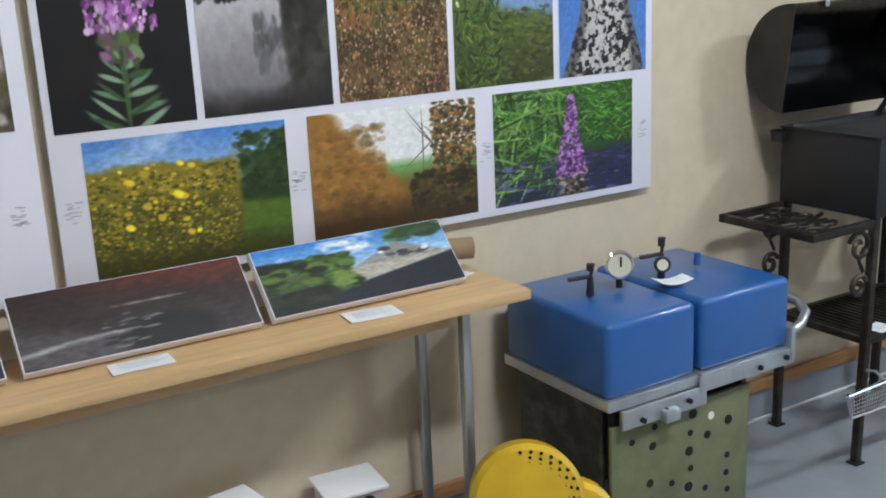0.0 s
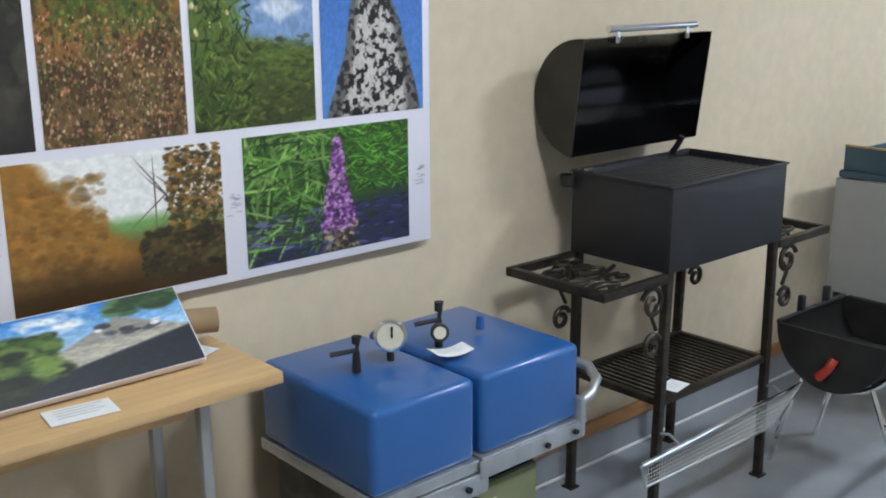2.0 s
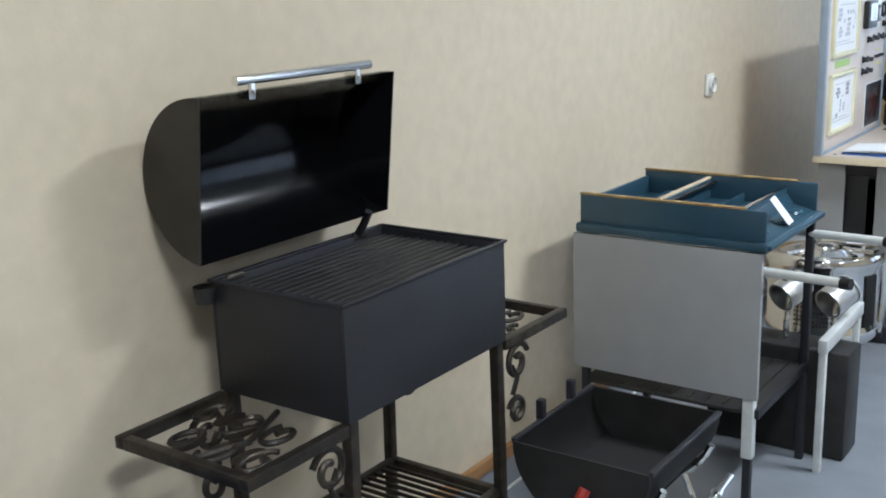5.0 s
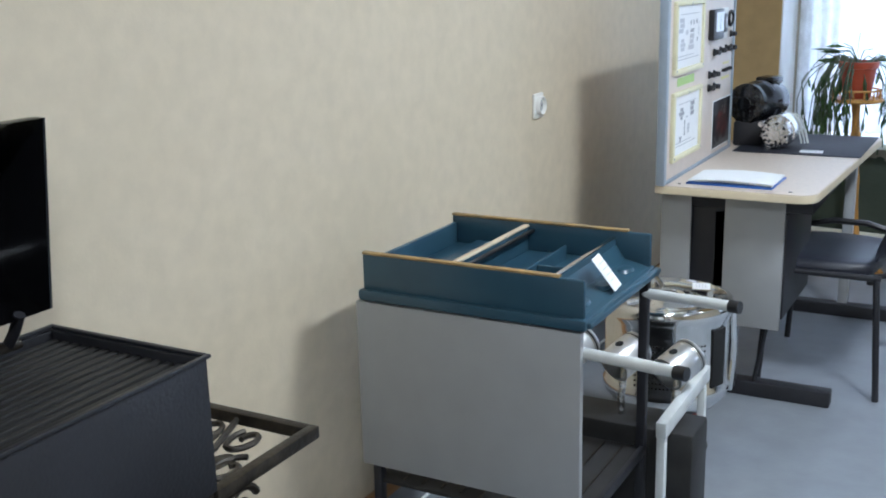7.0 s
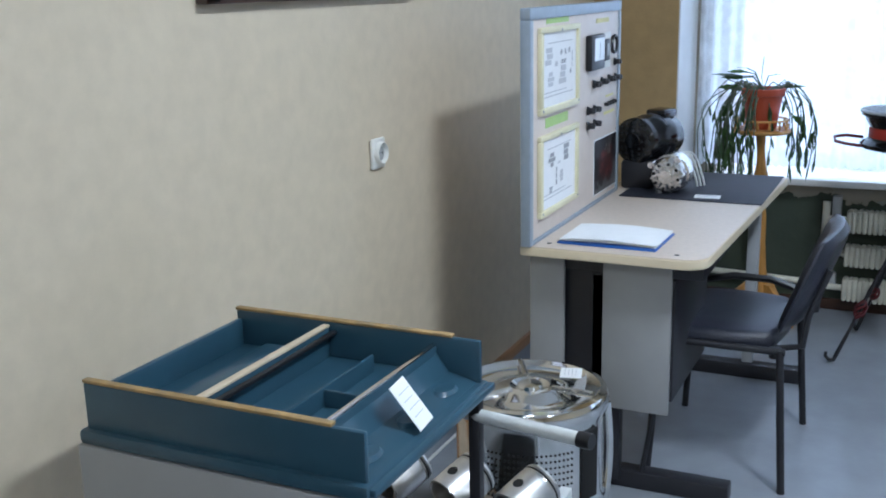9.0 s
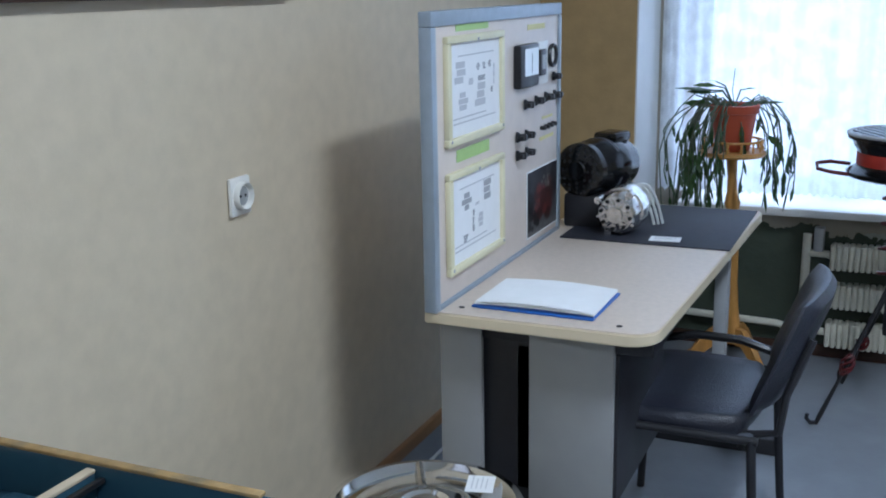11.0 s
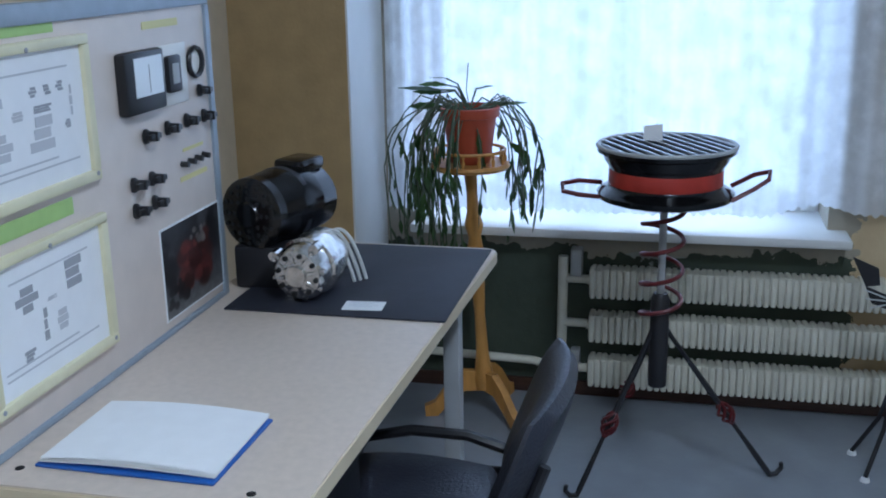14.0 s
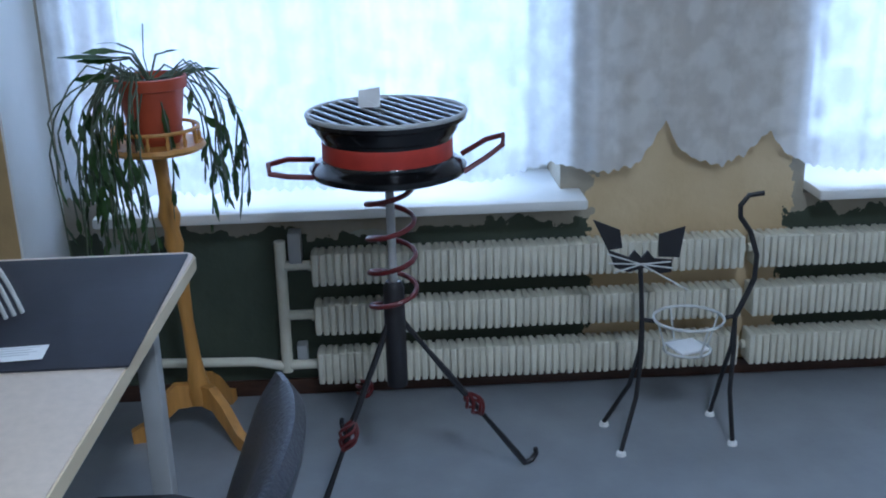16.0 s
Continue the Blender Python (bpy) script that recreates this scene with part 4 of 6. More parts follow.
for k, off in enumerate((0.0, 0.03, 0.055)):
    pts = [(1.70 + 0.05 * math.sin(s * math.pi) * (1 + 0.5 * k), 1.84 + off, 0.36 - 0.3 * s + 0.02 * math.sin(s * 9 + k)) for s in np.linspace(0, 1, 14)]
    part("cable", tube(pts, 0.004, 6), "black_plastic", unit, "black cable")
pts = [(1.815, 1.92, 0.545), (1.865, 1.905, 0.550), (1.905, 1.870, 0.550), (1.918, 1.825, 0.542), (1.900, 1.785, 0.528), (1.860, 1.765, 0.512), (1.818, 1.762, 0.50)]
part("handle", tube(pts, 0.0125, 10), "alu", unit, "bright curved tube handle")
for o in unit.children:
    if o.name.split(".")[0] in ("bracket", "bolt", "clamp", "base_front"):
        o.location += Vector((0, -0.021, -0.015))
gp = Vector((1.425, 1.935, 0.705))
gw = Vector((-0.55, -0.80, 0.12))
ga = part("pressure_gauge", lathe([(0, -0.018), (0.030, -0.018), (0.034, -0.006), (0.034, 0.004), (0.029, 0.006), (0.028, 0.002), (0, 0.002)], facing(gp, gw)), "chrome", unit, "round pressure gauge")
part("dial", lathe([(0.0275, 0.0025), (0, 0.0030)], facing(gp, gw)), "dial", ga)
part("pointer", box(gp.x - 0.002, gp.x + 0.002, gp.y - 0.006, gp.y - 0.004, gp.z - 0.004, gp.z + 0.020, 0, turn=-34), "hole", ga)
part("gauge_stem", rod((1.43, 1.942, 0.648), (1.43, 1.942, 0.68), 0.008), "wrought", unit)
for x, y, h in ((1.345, 1.945, 0.075), (1.565, 1.945, 0.10)):
    v = part("valve", rod((x, y, 0.645), (x, y, 0.645 + h * 0.6), 0.010, 0.007), "black_paint", unit, "black valve")
    part("valve_lever", tube([(x - 0.05, y + 0.02, 0.645 + h * 0.55), (x, y, 0.645 + h * 0.6), (x + 0.008, y, 0.645 + h)], 0.0055, 8), "black_paint", v)
    part("valve_cap", rod((x, y, 0.645 + h * 0.8), (x, y, 0.645 + h), 0.009, seg=10), "black_paint", v)
small = part("small_gauge", lathe([(0, -0.012), (0.019, -0.012), (0.020, 0.004), (0.015, 0.006), (0, 0.005)], facing((1.55, 1.925, 0.685), gw)), "black_paint", unit)
part("dial", lathe([(0.0135, 0.0066), (0, 0.0068)], facing((1.55, 1.925, 0.685), gw)), "dial", small)
part("knob", rod((1.70, 1.96, 0.650), (1.70, 1.96, 0.680), 0.010, 0.008), "blue", unit)
card("paper_card", (1.545, 1.885, 0.650), 0.085, 0.05, -12, "curled white card on the blue cover", lift=0.008)

# ---- yellow pump ----
pump = thing("belt_guard_pump", (1.08, 1.84, 0), "yellow enamelled pump housing with a perforated rim on the floor", "pump")
ax = Vector((-0.45, -0.85, 0.25)).normalized()
pc = Vector((1.045, 1.80, 0.282))
part("housing", lathe([(0, -0.055), (0.108, -0.055), (0.122, -0.040), (0.124, 0.020), (0.112, 0.036), (0.06, 0.045), (0, 0.045)], facing(pc, ax), 40), "yellow", pump)
part("housing_lobe", lathe([(0, -0.05), (0.085, -0.05), (0.098, -0.038), (0.098, 0.012), (0.085, 0.028), (0, 0.032)], facing(pc + Vector((0.098, -0.040, -0.075)), ax), 36), "yellow", pump)
q = facing(pc, ax)
for ring, n, rad in ((0, 30, 0.108), (1, 26, 0.096), (2, 22, 0.084)):
    for k in range(n // 3):
        a = math.tau * k / n - 0.2
        p0 = q @ Vector((rad * math.cos(a), rad * math.sin(a), 0.034))
        part("perforation", rod(p0, p0 + ax * 0.0065, 0.004, seg=6), "hole", pump)
part("foot", box(1.0, 1.20, 1.74, 1.90, 0.0, 0.13, 0.01), "soot", pump)

# ---- barrel-lid grill on its stand ----
GX0, GX1, GY0, GY1 = 2.185, 2.685, 1.808, 2.125
grill = thing("charcoal_grill", (2.44, 1.97, 0), "black charcoal grill with open lid on a wrought-iron stand", "grill")
for a, c, e, f in ((GX0, GX1, GY0, GY0 + 0.008), (GX0, GX1, GY1 - 0.008, GY1), (GX0, GX0 + 0.008, GY0 + 0.008, GY1 - 0.008), (GX1 - 0.008, GX1, GY0 + 0.008, GY1 - 0.008)):
    part("firebox_wall", box(a, c, e, f, 0.712, 0.922, 0.002), "grill_black", grill, "matt black firebox wall")
part("firebox_floor", box(GX0 + 0.008, GX1 - 0.008, GY0 + 0.008, GY1 - 0.008, 0.713, 0.720), "soot", grill, smooth=False)
for a, c, e, f in ((GX0 - 0.005, GX1 + 0.005, GY0 - 0.005, GY0 + 0.004), (GX0 - 0.005, GX1 + 0.005, GY1 - 0.004, GY1 + 0.005), (GX0 - 0.005, GX0 + 0.004, GY0 + 0.004, GY1 - 0.004), (GX1 - 0.004, GX1 + 0.005, GY0 + 0.004, GY1 - 0.004)):
    part("rim_strip", box(a, c, e, f, 0.922, 0.928, 0.002), "black_paint", grill)
for k in range(14):
    y = GY0 + 0.02 + k * (GY1 - GY0 - 0.04) / 13
    part("grate_bar", box(GX0 + 0.008, GX1 - 0.008, y - 0.0065, y + 0.0065, 0.896, 0.910, 0.002), "soot", grill)
# lid: a half barrel tipped back against the wall, hollow
prof = arc(2.060, 1.116, 0.147, 95, -82, 28)
LX0, LX1 = 2.130, 2.650
bm = bmesh.new()
a = [bm.verts.new((LX0, *p)) for p in prof]
c = [bm.verts.new((LX1, *p)) for p in prof]
for i in range(len(prof) - 1):
    bm.faces.new((a[i], a[i + 1], c[i + 1], c[i]))
bmesh.ops.solidify(bm, geom=bm.faces[:], thickness=0.003)
lid = part("lid", bm, "black_gloss", grill, "glossy black half-barrel lid, open")
part("lid_end", prism(prof, "x", LX0 - 0.004, LX0), "lid_side", lid, "brownish steel end plate")
part("lid_end", prism(prof, "x", LX1, LX1 + 0.004), "black_gloss", lid)
hd = part("lid_handle", rod((2.20, 2.035, 1.285), (2.56, 2.035, 1.285), 0.009), "chrome", lid, "chrome bar handle")
for x in (2.235, 2.52):
    part("handle_bracket", box(x - 0.008, x + 0.008, 2.03, 2.06, 1.250, 1.285, 0.002), "chrome", hd)
for x in (2.24, 2.60):
    part("hinge", rod((x - 0.02, 2.125, 0.918), (x + 0.02, 2.125, 0.918), 0.010), "wrought", lid)

part("hinge_arm", tube([(2.60, 2.125, 0.918), (2.60, 2.105, 0.945), (2.60, 2.088, 0.975)], 0.009, 8), "black_paint", lid)
part("grease_cup", lathe([(0, 0), (0.018, 0), (0.022, 0.03), (0.02, 0.03), (0, 0.006)], Matrix.Translation((2.175, 2.13, 0.885))), "soot", grill)


def scroll(at, size, plane, parent, flip=1):
    """A flat iron scroll with two curls."""
    pts = []
    for k in range(26):
        s = k / 25
        ang = 0.4 + s * 8.0
        rr = size * (0.5 - 0.36 * s)
        u, v = flip * rr * math.cos(ang), rr * math.sin(ang)
        pts.append((at[0] + u, at[1], at[2] + v) if plane == "x" else (at[0], at[1] + u, at[2] + v))
    part("scroll", tube(pts, 0.0070, 6), "wrought", parent)


for x0, x1 in ((1.945, GX0), (GX1, 2.945)):
    bm = bmesh.new()
    box(x0, x1, GY0, GY0 + 0.020, 0.690, 0.712, 0.002, bm)
    box(x0, x1, GY1 - 0.020, GY1, 0.690, 0.712, 0.002, bm)
    edge = x0 if x0 < 2 else x1 - 0.020
    box(edge, edge + 0.020, GY0 + 0.02, GY1 - 0.02, 0.690, 0.712, 0.002, bm)
    sh = part("side_shelf", bm, "wrought", grill, "iron side shelf frame with leaf scrolls")
    xm = (x0 + x1) / 2
    for k in range(6):
        cy, cx = GY0 + 0.05 + 0.044 * k, xm + (0.05 if k % 2 else -0.05)
        pts = [(cx + 0.05 * (1 - s * 0.7) * math.cos(s * 7 + k), cy + 0.03 * (1 - s * 0.7) * math.sin(s * 7 + k), 0.700) for s in np.linspace(0, 1, 20)]
        part("scroll", tube(pts, 0.0055, 6), "wrought", sh)
    for k, (dx, dy) in enumerate(((-0.04, 0.08), (0.02, 0.16), (0.05, 0.22), (-0.06, 0.2))):
        part("leaf", lathe([(0, 0), (0.02, 0.002), (0.026, 0.005), (0, 0.008)], Matrix.Translation((xm + dx, GY0 + dy, 0.696)) @ Matrix.Diagonal((1.4, 0.8, 1, 1)), 12), "wrought", sh)
    part("shelf_brace", tube([(x0, GY0 + 0.16, 0.700), (xm, GY0 + 0.12, 0.700), (x1, GY0 + 0.17, 0.700)], 0.006, 6), "wrought", sh)
for x, y, fx, fy in ((2.205, 1.825, 2.212, 1.845), (2.672, 1.825, 2.700, 1.835), (2.205, 2.115, 2.240, 2.150), (2.672, 2.115, 2.700, 2.150)):
    bm = box(-0.011, 0.011, -0.011, 0.011, 0, 0.71, 0.002)
    for v in bm.verts:
        s = v.co.z / 0.71
        v.co.x += fx + (x - fx) * s
        v.co.y += fy + (y - fy) * s
    part("leg", bm, "wrought", grill)
    part("leg_foot", box(fx - 0.018, fx + 0.018, fy - 0.018, fy + 0.018, 0, 0.006, 0.001), "wrought", grill)
for x, fl in ((2.14, -1), (2.745, 1)):
    for y in (1.82, 2.115):
        scroll((x, y, 0.645), 0.088, "x", grill, fl)
        scroll((x + fl * -0.005, y, 0.535), 0.066, "x", grill, -fl)
        part("scroll_link", tube([(x - fl * 0.02, y, 0.64), (x, y, 0.61), (x - fl * 0.02, y, 0.575)], 0.0055, 6), "wrought", grill)
LZ = 0.375
rack = bmesh.new()
for a, c, e, f in ((2.2, 2.69, 1.825, 1.845), (2.2, 2.69, 2.11, 2.13), (2.2, 2.22, 1.845, 2.11), (2.67, 2.69, 1.845, 2.11)):
    box(a, c, e, f, LZ - 0.018, LZ, 0.002, rack)
rk = part("lower_rack", rack, "wrought", grill, "slatted lower rack")
for k in range(19):
    x = 2.235 + k * 0.0228
    part("slat", box(x - 0.0028, x + 0.0028, 1.845, 2.11, LZ - 0.010, LZ - 0.002, 0.001), "wrought", rk)
card("paper_card", (2.305, 1.862, LZ), 0.075, 0.055, 10, "small white card on the lower rack")

# wire-mesh ash tray hung on the front legs
top_a, top_b, bot_a, bot_b = Vector((2.05, 1.762, 0.270)), Vector((2.77, 1.762, 0.287)), Vector((2.12, 1.80, 0.175)), Vector((2.69, 1.80, 0.165))
tray = part("mesh_tray", tube([top_a, top_b], 0.006, 8), "chrome", grill, "galvanised wire-mesh ash tray")
part("rim_side", tube([top_b, bot_b, bot_a, top_a], 0.004, 6), "alu", tray)
for k in range(1, 60):
    s = k / 60
    part("wire", tube([top_a.lerp(top_b, s), bot_a.lerp(bot_b, s)], 0.0008, 4), "white_pipe", tray, smooth=False)
for k in range(1, 6):
    s = k / 6
    part("cross_wire", tube([top_a.lerp(bot_a, s), top_b.lerp(bot_b, s)], 0.0008, 4), "white_pipe", tray, smooth=False)
for x in (2.21, 2.69):
    part("tray_hook", tube([(x, 1.764, 0.272), (x, 1.80, 0.29), (x, 1.84, 0.28)], 0.004, 6), "alu", tray)

# ---- half-barrel brazier ----
bar = thing("barrel_brazier", (2.93, 1.67, 0), "black half-barrel brazier on chrome legs", "brazier")
BX0, BX1, BYC, BR, BZ = 2.74, 3.11, 1.668, 0.162, 0.462
bm = bmesh.new()
rim = arc(BYC, BZ, BR, 180, 360, 20)
a = [bm.verts.new((BX0, *p)) for p in rim]
c = [bm.verts.new((BX1, *p)) for p in rim]
for i in range(20):
    bm.faces.new((a[i], a[i + 1], c[i + 1], c[i]))
bmesh.ops.solidify(bm, geom=bm.faces[:], thickness=0.004)
part("trough", bm, "soot", bar, "soot-black half barrel")
for x in (BX0 - 0.004, BX1):
    part("trough_end", prism(rim, "x", x, x + 0.004), "soot", bar, "round end plate")
for y in (BYC - BR, BYC + BR):
    part("rim_bar", box(BX0, BX1, y - 0.006, y + 0.006, BZ - 0.004, BZ + 0.006, 0.002), "black_paint", bar)
part("red_handle", tube([(BX0 - 0.012, BYC - 0.02, 0.40), (BX0 - 0.03, BYC - 0.015, 0.375), (BX0 - 0.03, BYC + 0.012, 0.345)], 0.013, 8), "red", bar, "red handle")
# Near-black sheet keeps the trough's inside dark under the lamp above.
part("dark_sheet", box(BX0 + 0.02, BX1 - 0.02, BYC - 0.12, BYC + 0.12, 0.345, 0.350), "hole", bar, smooth=False)
for x in (BX0 + 0.06, BX1 - 0.05):
    part("cradle", tube([(x, *p) for p in arc(BYC, BZ, BR + 0.012, 200, 340, 14)], 0.008, 8), "chrome", bar)
    for sy in (-1, 1):
        part("leg", tube([(x, BYC + sy * 0.10, 0.318), (x + 0.01, BYC + sy * 0.16, 0.16), (x + 0.015, BYC + sy * 0.20, 0.0)], 0.008, 8), "chrome", bar, "chrome leg")
part("spit_bar", tube([(BX0 + 0.05, BYC - 0.165, 0.22), (BX1 + 0.12, BYC - 0.150, 0.25)], 0.010, 10), "chrome", bar, "shiny bar")
for k in range(6):
    x = BX0 + 0.09 + 0.06 * k
    part("collar", lathe([(0.010, -0.008), (0.017, -0.008), (0.017, 0.008), (0.010, 0.008)], facing((x, BYC - 0.163 + 0.002 * k, 0.223 + 0.004 * k), (1, 0.03, 0.07)), 14), "chrome", bar)
for x in (BX0 + 0.13, BX1 - 0.10):
    part("rim_clip", box(x - 0.010, x + 0.010, BYC + BR - 0.004, BYC + BR + 0.014, BZ, BZ + 0.05, 0.003), "black_paint", bar)

# ---- panelled stand with teal basin ----
st = thing("display_stand", (3.73, 1.82, 0), "steel display stand with grey side panel and mesh shelf", "stand")
part("side_panel", box(3.487, 3.505, 1.548, 2.088, 0.345, 0.742, 0.003), "panel_grey", st, "flat grey side panel")
for x, y in ((3.515, 1.575), (3.515, 2.06), (3.935, 1.56), (3.935, 2.06)):
    part("post", box(x - 0.011, x + 0.011, y - 0.011, y + 0.011, 0, 0.745, 0.002), "black_paint", st)
part("post_sleeve", box(3.500, 3.530, 1.560, 1.590, 0.17, 0.35, 0.003), "white_pipe", st)
for y in (1.575, 2.06):
    part("top_rail", box(3.526, 3.924, y - 0.010, y + 0.010, 0.722, 0.745, 0.002), "black_paint", st)
shelf = part("mesh_shelf", box(3.51, 3.94, 1.56, 2.07, 0.292, 0.302, 0.002), "soot", st, "dark perforated shelf")
part("shelf_edge", box(3.51, 3.94, 1.548, 1.560, 0.285, 0.312, 0.002), "black_paint", shelf)
for k in range(9):
    part("shelf_wire", box(3.527, 3.924, 1.60 + 0.05 * k, 1.604 + 0.05 * k, 0.302, 0.305), "wrought", shelf, smooth=False)
for x, z0 in ((3.525, 0.690), (3.945, 0.700)):
    h = part("carry_handle", rod((x, 1.60, z0), (x - 0.06, 1.345, z0 + 0.012), 0.0125), "white_pipe", st, "white tube handle")
    part("grip_cap", rod((x - 0.06, 1.347, z0 + 0.012), (x - 0.066, 1.322, z0 + 0.0132), 0.0145), "black_plastic", h)

sink = thing("plastic_basin", (3.72, 1.82, 0.745), "teal moulded plastic insert with compartments and worn amber rims", "basin")
SX0, SX1, SY0, SY1 = 3.495, 3.932, 1.548, 2.075
part("flange", box(SX0 - 0.012, SX1 + 0.012, SY0 - 0.012, SY1 + 0.005, 0.746, 0.772, 0.008), "teal", sink)
part("lower_rim", box(SX0 - 0.004, SX1 + 0.018, SY0 - 0.022, SY0 - 0.004, 0.752, 0.766, 0.004), "teal", sink)
for a, c, e, f, zt in ((SX0, SX0 + 0.012, SY0 - 0.004, SY1 - 0.005, 0.8510), (SX1 - 0.012, SX1, SY0 - 0.004, SY1 - 0.005, 0.8510),
                       (SX0 + 0.012, SX1 - 0.012, SY1 - 0.020, SY1 - 0.008, 0.835), (SX0 + 0.012, SX1 - 0.012, 1.628, 1.640, 0.8340),
                       (SX0 + 0.012, SX1 - 0.012, 1.855, 1.867, 0.8410), (SX0 + 0.05, SX1 - 0.05, 1.738, 1.745, 0.815)):
    part("wall", box(a, c, e, f, 0.768, zt, 0.004), "teal", sink)
part("divider", box(3.700, 3.707, 1.640, 1.738, 0.770, 0.812, 0.003), "teal", sink)
part("floor_tray", box(SX0 + 0.012, SX1 - 0.012, 1.64, SY1 - 0.02, 0.770, 0.782, 0.002), "teal", sink)
part("tray_step", box(SX0 + 0.03, SX1 - 0.03, 1.93, 1.99, 0.782, 0.800, 0.008), "teal", sink)
part("rim", box(SX0 - 0.001, SX0 + 0.014, SY0 + 0.05, SY1 - 0.004, 0.8510, 0.8570, 0.002), "amber_edge", sink, "worn amber rim")
part("rim", box(SX1 - 0.014, SX1 + 0.001, SY0 + 0.05, SY1 - 0.004, 0.8510, 0.8570, 0.002), "amber_edge", sink, "worn amber rim")
part("rim", box(SX0 + 0.014, SX1 - 0.014, 1.853, 1.868, 0.8410, 0.8470, 0.002), "pale_edge", sink, "pale worn rim")
part("rim", box(SX0 + 0.014, SX1 - 0.014, 1.628, 1.638, 0.8340, 0.8380, 0.001), "chrome", sink)
slope = prism([(SY0 - 0.002, 0.770), (1.628, 0.770), (1.628, 0.818), (1.620, 0.806), (1.606, 0.786), (SY0 + 0.020, 0.778)], "x", SX0 + 0.012, SX1 - 0.012)
part("front_slope", slope, "teal", sink, "sloping moulded front")
part("divider_lip", box(SX0 + 0.014, SX1 - 0.014, 1.838, 1.848, 0.829, 0.837, 0.002), "black_plastic", sink, "dark strip along the divider")
for k in range(3):
    x = SX0 + 0.07 + 0.14 * k
    part("scoop", lathe([(0, 0.0), (0.026, 0.0), (0.020, 0.007), (0, 0.009)], Matrix.Translation((x, 1.580, 0.779)) @ Matrix.Diagonal((1.3, 0.8, 1, 1)), 20), "teal", sink)
card("paper_card", (3.700, 1.574, 0.812), 0.060, 0.085, 6, "white printed label hanging over the basin edge", tip=52)

# ---- pistons on a rail ----
eng = thing("piston_crank_set", (4.05, 1.65, 0), "row of bright pistons with connecting rods on a low rack", "engine parts")
for y in (1.505, 1.645, 1.785):
    c0, way = Vector((4.055, y, 0.488)), Vector((-0.80, 0.38, -0.34)).normalized()
    pm = facing(c0, way)
    pi = part("piston", lathe([(0, -0.05), (0.044, -0.05), (0.046, -0.044), (0.0435, -0.041), (0.046, -0.038), (0.0435, -0.032), (0.046, -0.028), (0.046, 0.046), (0.040, 0.046), (0.040, -0.03), (0, -0.03)], pm, 30), "piston_alu", eng, "bright aluminium piston")
    part("pin_bore", rod(pm @ Vector((0.0, 0.0462, 0.008)), pm @ Vector((0.0, 0.044, 0.008)), 0.011, seg=14), "hole", pi)
    part("ring_groove", lathe([(0.0462, -0.040), (0.0464, -0.036)], pm, 30), "hole", pi)
    part("connecting_rod", tube([c0, c0 + Vector((-0.03, 0, -0.10)), c0 + Vector((-0.02, 0, -0.17))], 0.010, 8), "cast_alu", eng)
    part("rod_end", tube([(c0.x - 0.02 + 0.03 * math.cos(a), y, c0.z - 0.19 + 0.03 * math.sin(a)) for a in np.linspace(0, math.pi, 12)], 0.007, 8), "chrome", eng)
part("shaft", rod((4.035, 1.45, 0.285), (4.035, 1.86, 0.285), 0.02), "soot", eng)
# Rail made into a tall block to darken the space under the pistons.
part("rail", box(3.97, 4.11, 1.44, 1.87, 0.0, 0.34, 0.01), "soot", eng, "dark base block")

sl = thing("white_slat_trestle", (4.05, 1.49, 0), "white painted trestle slat beside the stand", "trestle")
bm = box(3.855, 4.25, 1.474, 1.500, 0.372, 0.412, 0.003)
for v in bm.verts:
    v.co.z += 0.03 * (v.co.x - 3.855)
part("slat", bm, "white_pipe", sl)
part("leg", box(3.858, 3.882, 1.478, 1.498, 0, 0.372, 0.002), "white_pipe", sl)
part("leg", box(4.215, 4.235, 1.478, 1.498, 0, 0.372, 0.002), "white_pipe", sl)

# ---- washing-machine drum ----
DC = Vector((4.60, 1.70, 0))
drum = thing("steel_drum", DC, "polished stainless washing-machine drum on a black rubber foot", "drum")
T = Matrix.Translation(DC)
part("foot", lathe([(0, 0), (0.132, 0), (0.136, 0.010), (0.128, 0.03), (0.105, 0.075), (0.098, 0.10), (0, 0.10)], T, 40), "black_plastic", drum, "black rubber foot")
part("ring", lathe([(0, 0.10), (0.10, 0.10), (0.112, 0.115), (0.108, 0.15), (0, 0.155)], T, 40), "red", drum, "dull red ring")
dm = part("shell", lathe([(0, 0.15), (0.10, 0.15), (0.155, 0.165), (0.184, 0.195), (0.192, 0.215), (0.192, 0.235), (0.186, 0.245), (0.186, 0.44), (0.194, 0.455), (0.198, 0.48), (0.190, 0.495), (0.176, 0.497), (0.165, 0.487), (0.12, 0.478), (0.09, 0.484), (0.075, 0.496), (0.05, 0.498), (0.035, 0.488), (0.03, 0.50), (0, 0.502)], T, 56), "chrome", drum, "polished steel shell")
for k in range(3):
    a = k * math.tau / 3 + 0.5
    p0, p1 = DC + Vector((0.06 * math.cos(a), 0.06 * math.sin(a), 0.496)), DC + Vector((0.165 * math.cos(a), 0.165 * math.sin(a), 0.496))
    part("spider_arm", tube([p0, p1], 0.009, 8), "cast_alu", drum)
for k in range(2):
    a = math.radians(250 + 75 * k)
    bm = box(-0.03, 0.03, -0.003, 0.003, 0.25, 0.43, 0.003, turn=math.degrees(a) + 90)
    bmesh.ops.translate(bm, verts=bm.verts, vec=(DC.x + 0.1865 * math.cos(a), DC.y + 0.1865 * math.sin(a), 0))
    part("paddle_slot", bm, "hole", drum)
bm = bmesh.new()
